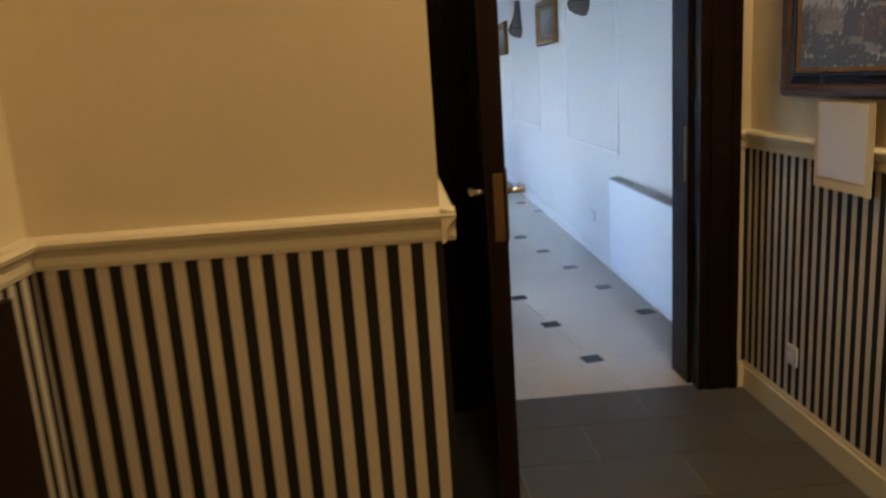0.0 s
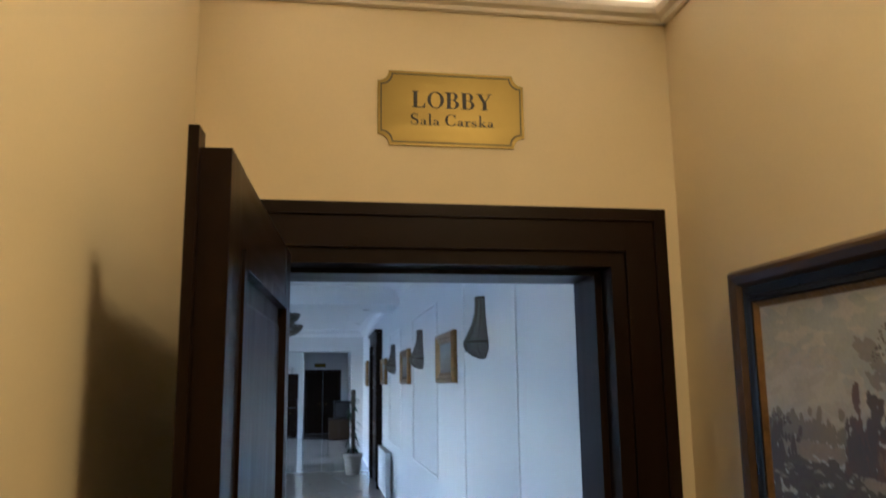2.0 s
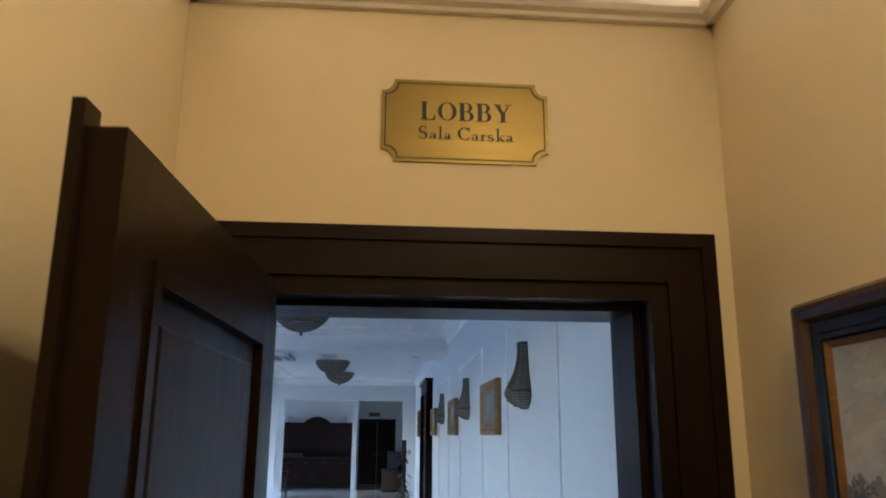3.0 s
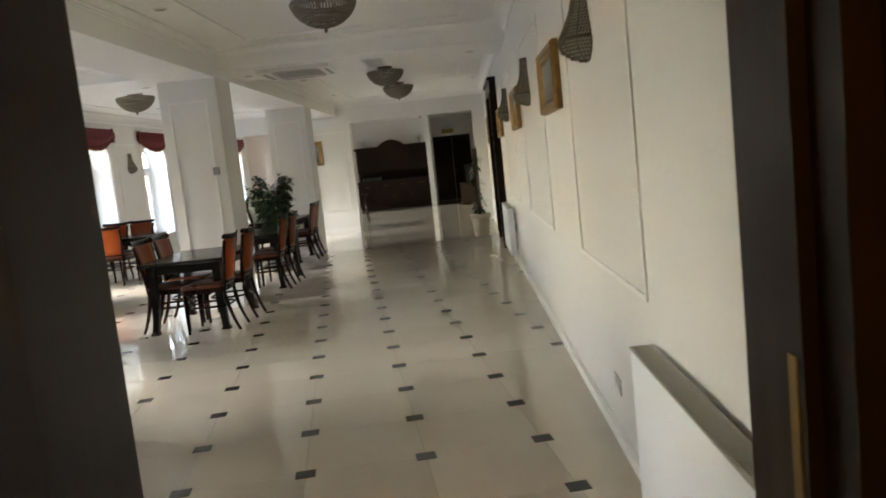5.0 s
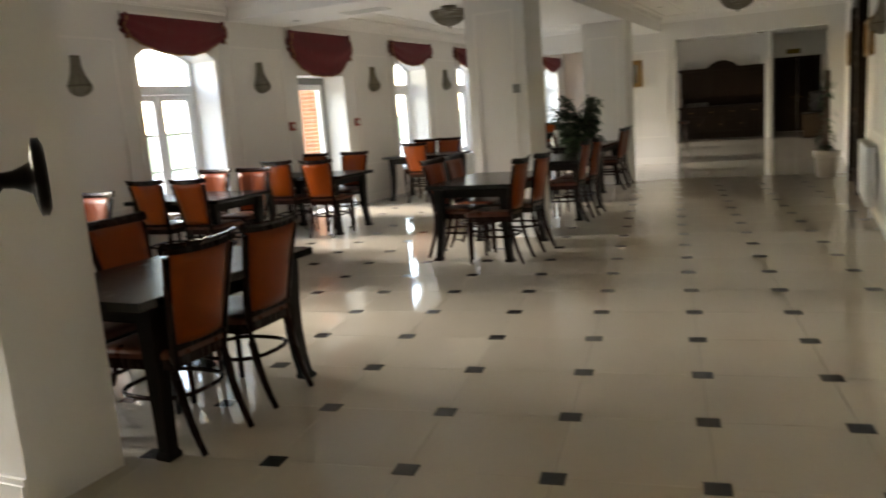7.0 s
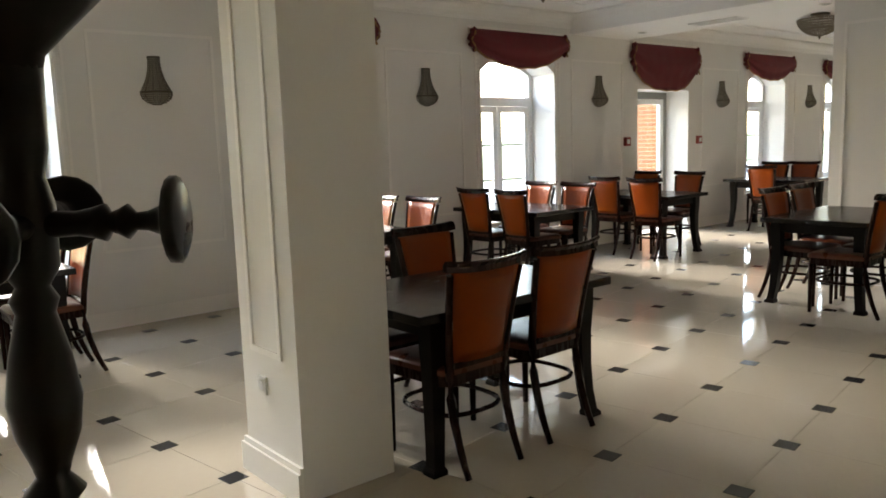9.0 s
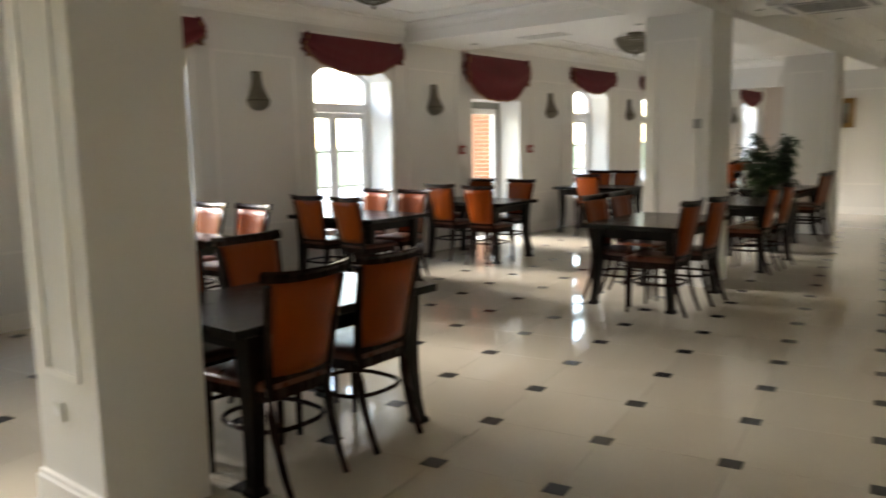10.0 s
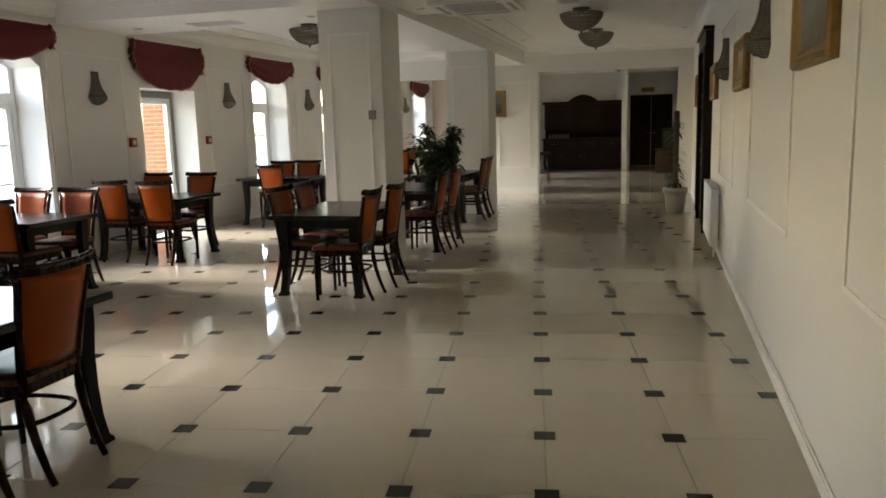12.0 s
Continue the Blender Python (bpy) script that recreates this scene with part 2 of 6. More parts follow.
def tube(bm, points, radii, segments=8, closed=False, flat=1.0):
    """A round bar along points; flat squeezes it in height."""
    pts = [Vector(p) for p in points]
    if not hasattr(radii, "__len__"):
        radii = [radii] * len(pts)
    rings = []
    k = len(pts)
    for i, p in enumerate(pts):
        if closed:
            d = pts[(i + 1) % k] - pts[i - 1]
        else:
            d = pts[min(i + 1, k - 1)] - pts[max(i - 1, 0)]
        d.normalize()
        side = d.cross(Vector((0, 0, 1)))
        if side.length < 1e-3:
            side = Vector((1, 0, 0))
        side.normalize()
        up = side.cross(d)
        rings.append([bm.verts.new(p + radii[i] * (math.cos(2 * math.pi * j / segments) * side + flat * math.sin(2 * math.pi * j / segments) * up)) for j in range(segments)])
    pairs = list(zip(rings, rings[1:])) + ([(rings[-1], rings[0])] if closed else [])
    for a, b in pairs:
        for j in range(segments):
            f = bm.faces.new((a[j], a[(j + 1) % segments], b[(j + 1) % segments], b[j]))
            f.smooth = segments > 4
    if not closed:
        bm.faces.new(rings[0][::-1])
        bm.faces.new(rings[-1])
    return bm


def mesh(name, bm, mat):
    me = bpy.data.meshes.new(name)
    bmesh.ops.recalc_face_normals(bm, faces=bm.faces[:])
    bm.to_mesh(me)
    bm.free()
    me.materials.append(mat)
    return me


def part(name, bm, mat, parent, label=""):
    ob = new(name, mesh(name, bm, mat))
    ob.parent = parent
    return tagged(ob, label)


def setting(name, bm, mat, label, category, parent=None):
    ob = new(name, mesh(name, bm, mat))
    if parent:
        ob.parent = parent
    return tagged(ob, label, category, kind="structure")


def thing(name, label, category, group="", m=None):
    ob = tagged(new(name), label, category, group)
    if m is not None:
        ob.matrix_world = m
    return ob


def frame_bars(bm, y0, y1, z0, z1, w, x0, x1):
    """Four mitred-looking bars round an opening in the plane of x."""
    box(bm, x0, x1, y0, y0 + w, z0, z1)
    box(bm, x0, x1, y1 - w, y1, z0, z1)
    box(bm, x0, x1, y0 + w, y1 - w, z0, z0 + w)
    box(bm, x0, x1, y0 + w, y1 - w, z1 - w, z1)
    return bm


def frame_bars_x(bm, x0, x1, z0, z1, w, y0, y1):
    box(bm, x0, x0 + w, y0, y1, z0, z1)
    box(bm, x1 - w, x1, y0, y1, z0, z1)
    box(bm, x0 + w, x1 - w, y0, y1, z0, z0 + w)
    box(bm, x0 + w, x1 - w, y0, y1, z1 - w, z1)
    return bm


# ---- plan ----
EAST, WEST = 1.60, -5.70          # corridor wall, window wall
DOOR_Y0, DOOR_Y1 = 3.20, 3.42     # wall between vestibule and hall
FAR = 19.82                       # cross wall with two openings
BACK = 29.6                       # end of the far room
CEIL = 2.97
BEAM = 2.66
VEST_W, VEST_Y = 0.19, 1.78       # vestibule's west wall and the wall end beside it
GRID, TURNED = 0.60, radians(8.9)
GRID_AT = (0.635, 6.032)
WINDOWS = [(-1.20, "window"), (1.70, "window"), (4.60, "window"), (7.48, "window"), (10.37, "window"), (13.33, "door"), (16.31, "window"), (19.10, "window"), (22.25, "window"), (25.18, "window")]
HALF = 0.625
SCONCE_W = [6.02, 8.93, 11.84, 14.85, 17.80, 23.88]
SCONCE_E = [6.00, 9.05, 11.95]
PICTURE_E = [(7.42, 0.84), (10.45, 0.84), (13.55, 0.84)]
COLUMNS = [(-2.28, -1.78, 5.08, 5.53), (-2.41, -1.74, 11.20, 11.77), (-2.45, -1.74, 16.25, 16.85)]

# ---- walls, floors, ceilings ----
setting("wall_east", boxed(EAST, EAST + 0.3, -2.0, BACK + 0.3, -0.1, 3.3), M_PLASTER, "long white plastered corridor wall with panel mouldings", "wall")

bm = bmesh.new()
for y0, y1 in [(-2.2, WINDOWS[0][0] - HALF)] + [(a[0] + HALF, b[0] - HALF) for a, b in zip(WINDOWS, WINDOWS[1:])] + [(WINDOWS[-1][0] + HALF, BACK + 0.3)]:
    box(bm, WEST - 0.5, WEST, y0, y1, -0.1, 3.3)
for yc, what in WINDOWS:
    sill, top, rise = (0.0, 2.08, 0.0) if what == "door" else (0.45, 2.46, 0.22)
    if sill:
        box(bm, WEST - 0.5, WEST, yc - HALF, yc + HALF, -0.1, sill)
    arc = [(-HALF + 2 * HALF * i / 12, top - rise + rise * math.sin(math.pi * i / 12) ** 0.8) for i in range(13)] if rise else [(-HALF, top), (HALF, top)]
    prism(bm, arc + [(HALF, 3.3), (-HALF, 3.3)], pose(WEST - 0.5, yc, 0, 0, 0, 90) @ pose(0, -0.5, 0), 0.5)
setting("wall_west", bm, M_PLASTER, "thick white window wall with arched openings", "wall")

bm = bmesh.new()
box(bm, -1.0, 0.40, DOOR_Y0, DOOR_Y1, -0.1, 3.3)
box(bm, 1.38, EAST, DOOR_Y0, DOOR_Y1, -0.1, 3.3)
box(bm, 0.40, 1.38, DOOR_Y0, DOOR_Y1, 2.02, 3.3)
setting("wall_south", bm, M_PLASTER, "white plastered hall end wall with a doorway", "wall")
bm = bmesh.new()
box(bm, VEST_W, 0.27, DOOR_Y0 - 0.006, DOOR_Y0, 0, 3.1)
box(bm, 1.53, EAST, DOOR_Y0 - 0.006, DOOR_Y0, 0, 3.1)
box(bm, 0.27, 1.53, DOOR_Y0 - 0.006, DOOR_Y0, 2.165, 3.1)
setting("wall_vestibule_north", bm, M_CREAM, "warm cream painted wall above the lobby door", "wall")
setting("wall_vestibule_west", boxed(-1.0, VEST_W, VEST_Y, DOOR_Y0 - 0.007, -0.1, 3.3), M_CREAM, "warm cream painted projecting wall", "wall")
setting("wall_vestibule_side", boxed(-1.0, -0.75, -2.0, VEST_Y, -0.1, 3.3), M_CREAM, "warm cream painted side wall", "wall")
setting("wall_south_end", boxed(WEST - 0.5, -1.0, -2.2, -2.0, -0.1, 3.3), M_PLASTER, "white plastered end wall of the hall", "wall")
setting("floor_south", boxed(WEST, -1.0, -2.0, 3.24, -0.12, 0.0), M_TILE, "polished cream floor beyond the vestibule", "floor")
setting("ceiling_south", boxed(WEST - 0.5, -1.0, -2.2, DOOR_Y1, CEIL, CEIL + 0.25), M_CEIL, "white ceiling beyond the vestibule", "ceiling")
setting("wall_vestibule_back", boxed(-1.0, EAST, -2.2, -2.0, -0.1, 3.3), M_CREAM, "warm cream painted back wall", "wall")
setting("wall_vestibule_east", boxed(EAST - 0.012, EAST - 0.0, -2.0, DOOR_Y0 - 0.007, 0, 3.1), M_CREAM, "warm cream painted wall with a framed painting", "wall")
setting("ceiling_vestibule", boxed(-1.0, EAST, -2.0, DOOR_Y0, 3.06, 3.2), M_CREAM, "cream vestibule ceiling above a lit cove", "ceiling")

# cross wall and far room
bm = bmesh.new()
box(bm, -1.95, -1.47, FAR, FAR + 0.3, -0.1, 3.2)
box(bm, -2.45, -1.95, FAR, FAR + 0.3, -0.1, 3.2)
box(bm, 1.31, EAST, FAR, FAR + 0.3, -0.1, 3.2)
box(bm, -1.47, 1.31, FAR, FAR + 0.3, 2.49, 3.2)
box(bm, WEST, -2.45, FAR, FAR + 0.3, 2.45, 3.2)
setting("wall_cross", bm, M_PLASTER, "white cross wall with two wide openings", "wall")
bm = bmesh.new()
box(bm, WEST, -0.06, 28.75, BACK + 0.3, -0.1, 3.2)
# unseen slab added behind the far door so daylight can't leak round its leaves
box(bm, 0.06, 1.36, BACK + 0.12, BACK + 0.3, -0.1, 2.26)
box(bm, -0.06, EAST, BACK, BACK + 0.3, 2.26, 3.2)
box(bm, -0.06, 0.06, BACK, BACK + 0.3, -0.1, 2.26)
box(bm, 1.36, EAST, BACK, BACK + 0.3, -0.1, 2.26)
setting("wall_north", bm, M_PLASTER, "plastered end wall behind the sideboard", "wall")
setting("wall_partition", boxed(WEST, -3.6, 26.6, 26.75, -0.1, 3.2), M_PINK, "pale pink partition wall in the far room", "wall")
setting("wall_stub", boxed(-0.10, 0.05, 27.2, 28.75, -0.1, 3.2), M_PLASTER, "narrow white wall end beside the sideboard", "wall")

setting("ceiling", boxed(WEST - 0.5, EAST, DOOR_Y1, BACK + 0.3, CEIL, CEIL + 0.25), M_CEIL, "white hall ceiling", "ceiling")
bm = bmesh.new()
box(bm, -2.45, -1.74, DOOR_Y1, FAR, BEAM, CEIL)
setting("beam_long", bm, M_CEIL, "white boxed beam running over the columns", "beam")
SOFFIT, SOFFIT_Y0, SOFFIT_Y1 = 2.735, 11.3, 12.5
setting("beam_cross", boxed(-1.74, EAST, SOFFIT_Y0, SOFFIT_Y1, SOFFIT, CEIL), M_CEIL, "broad white cross beam over the corridor", "beam")
setting("beam_bay", boxed(WEST, -2.45, SOFFIT_Y0, SOFFIT_Y1, SOFFIT, CEIL), M_CEIL, "broad white cross beam over the window bay", "beam")

# hall cornices and ceiling mouldings
def cornice(bm, a, b, inward, z0, z1, reach):
    """A stepped and coved cornice from a to b; inward points away from the wall."""
    a, b, inward = Vector((*a, 0)), Vector((*b, 0)), Vector((*inward, 0))
    prof = [(0, z0), (0.018, z0), (0.018, z0 + 0.02), (0.03, z0 + 0.025)]
    prof += [(0.03 + (reach - 0.04) * (1 - math.cos(t)), z0 + 0.03 + (z1 - z0 - 0.05) * math.sin(t)) for t in (0.3, 0.7, 1.1, 1.57)]
    prof += [(reach, z1 - 0.02), (reach, z1), (0, z1)]
    va = [bm.verts.new(a + inward * d + Vector((0, 0, z))) for d, z in prof]
    vb = [bm.verts.new(b + inward * d + Vector((0, 0, z))) for d, z in prof]
    k = len(prof)
    for i in range(k):
        bm.faces.new((va[i], vb[i], vb[(i + 1) % k], va[(i + 1) % k]))
    bm.faces.new(va[::-1])
    bm.faces.new(vb)


bm = bmesh.new()
cornice(bm, (EAST, DOOR_Y1), (EAST, 11.3), (-1, 0), 2.83, CEIL, 0.13)
cornice(bm, (EAST, SOFFIT_Y1), (EAST, FAR), (-1, 0), 2.83, CEIL, 0.13)
cornice(bm, (WEST, DOOR_Y1), (WEST, SOFFIT_Y0), (1, 0), 2.80, CEIL, 0.14)
cornice(bm, (WEST, SOFFIT_Y1), (WEST, FAR), (1, 0), 2.80, CEIL, 0.14)
for x0, x1 in ((WEST, -2.45), (-1.74, EAST)):
    cornice(bm, (x0, SOFFIT_Y1), (x1, SOFFIT_Y1), (0, 1), 2.86, CEIL, 0.10)
cornice(bm, (WEST, SOFFIT_Y0), (-2.45, SOFFIT_Y0), (0, -1), 2.86, CEIL, 0.10)
cornice(bm, (-1.74, DOOR_Y1), (-1.74, 11.3), (1, 0), 2.86, CEIL, 0.10)
cornice(bm, (-1.74, SOFFIT_Y1), (-1.74, FAR), (1, 0), 2.86, CEIL, 0.10)
cornice(bm, (-1.74, 11.3), (EAST, 11.3), (0, -1), 2.86, CEIL, 0.10)
cornice(bm, (-1.74, FAR), (EAST, FAR), (0, -1), 2.83, CEIL, 0.13)
cornice(bm, (WEST, FAR), (-2.45, FAR), (0, -1), 2.83, CEIL, 0.13)
setting("trim_cornice", bm, M_CEIL, "white plaster cornice round the hall ceiling", "cornice")


def flat_frame(bm, x0, x1, y0, y1, w, z0, z1):
    box(bm, x0, x0 + w, y0, y1, z0, z1)
    box(bm, x1 - w, x1, y0, y1, z0, z1)
    box(bm, x0 + w, x1 - w, y0, y0 + w, z0, z1)
    box(bm, x0 + w, x1 - w, y1 - w, y1, z0, z1)


bm = bmesh.new()
for x0, x1, y0, y1 in ((-1.25, 1.12, 4.0, 10.8), (-1.25, 1.12, 13.0, 19.3), (-5.1, -2.95, 4.0, 10.8), (-5.1, -2.95, 13.0, 19.3)):
    flat_frame(bm, x0, x1, y0, y1, 0.035, CEIL - 0.018, CEIL)
setting("trim_ceiling", bm, M_CEIL, "thin white mouldings on the ceiling", "moulding")

# wall panel mouldings
bm = bmesh.new()
for y0, y1 in ((5.17, 6.72), (8.02, 9.85), (11.15, 12.75)):
    frame_bars(bm, y0, y1, 0.85, 2.42, 0.022, EAST - 0.008, EAST)
for yc in SCONCE_W:
    frame_bars(bm, yc - 0.53, yc + 0.53, 0.63, 2.43, 0.024, WEST, WEST + 0.009)
for yc, what in WINDOWS:
    if what == "window":
        frame_bars(bm, yc - HALF - 0.09, yc - HALF - 0.02, 0.14, 2.60, 0.02, WEST, WEST + 0.012)
        frame_bars(bm, yc + HALF + 0.02, yc + HALF + 0.09, 0.14, 2.60, 0.02, WEST, WEST + 0.012)
frame_bars_x(bm, -2.30, -1.62, 0.55, 2.32, 0.03, FAR - 0.014, FAR)
setting("trim_panels", bm, M_WTRIM, "white panel mouldings on the hall walls", "moulding")


def skirting(bm, x0, x1, y0, y1, h=0.12, top=0.012):
    box(bm, x0, x1, y0, y1, 0, h - 0.02)
    cx, cy = (x0 + x1) / 2, (y0 + y1) / 2
    sx, sy = (x1 - x0) / 2, (y1 - y0) / 2
    kx, ky = (sx - 0.006, sy) if sx < sy else (sx, sy - 0.006)
    box(bm, cx - kx, cx + kx, cy - ky, cy + ky, h - 0.02, h)


bm = bmesh.new()
for y0, y1 in ((3.42, 14.1), (15.9, FAR)):
    skirting(bm, EAST - 0.016, EAST, y0, y1, 0.09)
edges = [-2.0] + [v for yc, what in WINDOWS if what == "door" for v in (yc - HALF, yc + HALF)] + [FAR]
for y0, y1 in zip(edges[::2], edges[1::2]):
    skirting(bm, WEST, WEST + 0.02, y0, y1, 0.14)
skirting(bm, -2.45, -1.47, FAR - 0.022, FAR, 0.14)
skirting(bm, -2.9, -0.1, 28.73, 28.75, 0.14)
setting("baseboard_hall", bm, M_WTRIM, "white skirting boards of the hall", "skirting board")

# ---- columns ----
for x0, x1, y0, y1 in COLUMNS:
    col = setting("column", boxed(x0, x1, y0, y1, 0, BEAM), M_PLASTER, "white square column with panel mouldings under a beam", "column")
    bm = bmesh.new()
    frame_bars_x(bm, x0 + 0.10, x1 - 0.12, 0.58, 2.42, 0.026, y0 - 0.009, y0)
    part("panel_moulding", bm, M_WTRIM, col)
    bm = bmesh.new()
    box(bm, x0 - 0.025, x1 - 0.002, y0 - 0.024, y0 - 0.0005, 0, 0.13)
    box(bm, x0 - 0.015, x1 - 0.002, y0 - 0.014, y0 - 0.0005, 0.13, 0.155)
    box(bm, x0 - 0.025, x0 - 0.0005, y0, y1, 0, 0.13)
    part("skirting", bm, M_WTRIM, col)

# ---- vestibule dado, rails and cornice ----
RAIL0, RAIL1 = 1.07, 1.15
setting("trim_dado_end", boxed(-0.745, VEST_W + 0.003, VEST_Y - 0.003, VEST_Y, 0.12, RAIL0), M_STRIPE_X, "cream and black striped wallpaper dado", "wallpaper")
bm = bmesh.new()
box(bm, VEST_W + 0.003, 0.27, DOOR_Y0 - 0.009, DOOR_Y0 - 0.006, 0.12, RAIL0)
box(bm, 1.535, EAST - 0.015, DOOR_Y0 - 0.009, DOOR_Y0 - 0.006, 0.12, RAIL0)
setting("trim_dado_north", bm, M_STRIPE_X, "cream and black striped wallpaper beside the door", "wallpaper")
bm = bmesh.new()
box(bm, EAST - 0.015, EAST - 0.012, -2.0, DOOR_Y0 - 0.01, 0.12, RAIL0)
box(bm, VEST_W, VEST_W + 0.003, VEST_Y, DOOR_Y0 - 0.01, 0.12, RAIL0)
box(bm, -0.75, -0.747, -2.0, VEST_Y - 0.004, 0.12, RAIL0)
setting("trim_dado_sides", bm, M_STRIPE_Y, "cream and black striped wallpaper on the side walls", "wallpaper")


def rail(bm, a, b, n):
    """A moulded chair rail from a to b that stands out along n."""
    a, b, n = Vector((*a, 0)), Vector((*b, 0)), Vector((*n, 0))
    prof = [(0, RAIL0), (0.008, RAIL0), (0.012, RAIL0 + 0.012), (0.012, RAIL0 + 0.03), (0.02, RAIL0 + 0.042), (0.03, RAIL0 + 0.052), (0.036, RAIL0 + 0.064), (0.03, RAIL1 - 0.006), (0.0, RAIL1)]
    va = [bm.verts.new(a + n * d + Vector((0, 0, z))) for d, z in prof]
    vb = [bm.verts.new(b + n * d + Vector((0, 0, z))) for d, z in prof]
    k = len(prof)
    for i in range(k):
        bm.faces.new((va[i], vb[i], vb[(i + 1) % k], va[(i + 1) % k]))
    bm.faces.new(va[::-1])
    bm.faces.new(vb)


bm = bmesh.new()
rail(bm, (-0.75, VEST_Y), (VEST_W + 0.034, VEST_Y), (0, -1))
rail(bm, (VEST_W, VEST_Y - 0.034), (VEST_W, DOOR_Y0 - 0.006), (1, 0))
rail(bm, (-0.75, -2.0), (-0.75, VEST_Y), (1, 0))
rail(bm, (EAST - 0.012, -2.0), (EAST - 0.012, DOOR_Y0 - 0.006), (-1, 0))
rail(bm, (1.535, DOOR_Y0 - 0.006), (EAST - 0.012, DOOR_Y0 - 0.006), (0, -1))
setting("trim_chair_rail", bm, M_TRIM, "moulded cream chair rail above the striped dado", "chair rail")
bm = bmesh.new()
skirting(bm, -0.747, VEST_W + 0.02, VEST_Y - 0.02, VEST_Y - 0.003)
skirting(bm, VEST_W + 0.003, VEST_W + 0.02, VEST_Y, DOOR_Y0 - 0.01)
skirting(bm, EAST - 0.032, EAST - 0.015, -2.0, DOOR_Y0 - 0.01)
skirting(bm, 1.545, EAST - 0.032, DOOR_Y0 - 0.03, DOOR_Y0 - 0.01)
setting("baseboard_vestibule", bm, M_TRIM, "cream skirting boards of the vestibule", "skirting board")


def cove(bm, a, b, n):
    """A light cove: a moulded lip that stands out from the wall."""
    a, b, n = Vector((*a, 0)), Vector((*b, 0)), Vector((*n, 0))
    prof = [(0, 2.765), (0.02, 2.765), (0.025, 2.775), (0.045, 2.78), (0.056, 2.793), (0.056, 2.812), (0.049, 2.812), (0.049, 2.80), (0, 2.80)]
    va = [bm.verts.new(a + n * d + Vector((0, 0, z))) for d, z in prof]
    vb = [bm.verts.new(b + n * d + Vector((0, 0, z))) for d, z in prof]
    k = len(prof)
    for i in range(k):
        bm.faces.new((va[i], vb[i], vb[(i + 1) % k], va[(i + 1) % k]))
    bm.faces.new(va[::-1])
    bm.faces.new(vb)


def cove_curve(bm, a, b, n):
    """The hollow that runs from the lip up to the ceiling."""
    a, b, n = Vector((*a, 0)), Vector((*b, 0)), Vector((*n, 0))
    prof = [(0.24 - 0.24 * math.cos(radians(t)), 2.80 + 0.2598 * math.sin(radians(t))) for t in range(0, 91, 9)] + [(0.0, 3.0598)]
    va = [bm.verts.new(a + n * d + Vector((0, 0, z))) for d, z in prof]
    vb = [bm.verts.new(b + n * d + Vector((0, 0, z))) for d, z in prof]
    for i in range(len(prof) - 1):
        f = bm.faces.new((va[i], vb[i], vb[i + 1], va[i + 1]))
        f.smooth = i < len(prof) - 2
    bm.faces.new(va[::-1])
    bm.faces.new(vb)


bm = bmesh.new()
cove_curve(bm, (VEST_W, DOOR_Y0 - 0.0062), (EAST - 0.012, DOOR_Y0 - 0.0062), (0, -1))
cove_curve(bm, (VEST_W + 0.0002, VEST_Y), (VEST_W + 0.0002, DOOR_Y0 - 0.006), (1, 0))
cove_curve(bm, (EAST - 0.0122, -2.0), (EAST - 0.0122, DOOR_Y0 - 0.006), (-1, 0))
setting("trim_cove_hollow", bm, M_COVEPAINT, "white hollow cove lit from behind the cornice", "cove")
bm = bmesh.new()
cove(bm, (VEST_W, DOOR_Y0 - 0.006), (EAST - 0.012, DOOR_Y0 - 0.006), (0, -1))
cove(bm, (VEST_W, VEST_Y - 0.11), (VEST_W, DOOR_Y0 - 0.006), (1, 0))
cove(bm, (EAST - 0.012, -2.0), (EAST - 0.012, DOOR_Y0 - 0.006), (-1, 0))
cove(bm, (-0.75, VEST_Y), (VEST_W + 0.11, VEST_Y), (0, -1))
cove(bm, (-0.75, -2.0), (-0.75, VEST_Y), (1, 0))
setting("trim_cove", bm, M_COVEPAINT, "cream cornice that hides the cove lighting", "cornice")
bm = bmesh.new()
box(bm, VEST_W + 0.05, EAST - 0.06, DOOR_Y0 - 0.046, DOOR_Y0 - 0.026, 2.8005, 2.805)
box(bm, VEST_W + 0.02, VEST_W + 0.04, VEST_Y, DOOR_Y0 - 0.06, 2.8005, 2.805)
box(bm, EAST - 0.052, EAST - 0.032, -1.9, DOOR_Y0 - 0.06, 2.8005, 2.805)
box(bm, -0.7, VEST_W, VEST_Y - 0.04, VEST_Y - 0.02, 2.8005, 2.805)
strip = setting("trim_light_strip", bm, M_COVE, "warm light strip behind the cornice", "light strip")

# vestibule ceiling fittings
box_lamp = thing("emergency_light", "dark emergency light box under the vestibule ceiling", "emergency light")
part("housing", boxed(1.10, 1.40, 2.60, 2.92, 2.90, 3.0595, bevel=0.006), M_DOORX, box_lamp)
part("lens", boxed(1.14, 1.36, 2.64, 2.88, 2.893, 2.8995), M_GREYPL, box_lamp, "grey unlit lens")


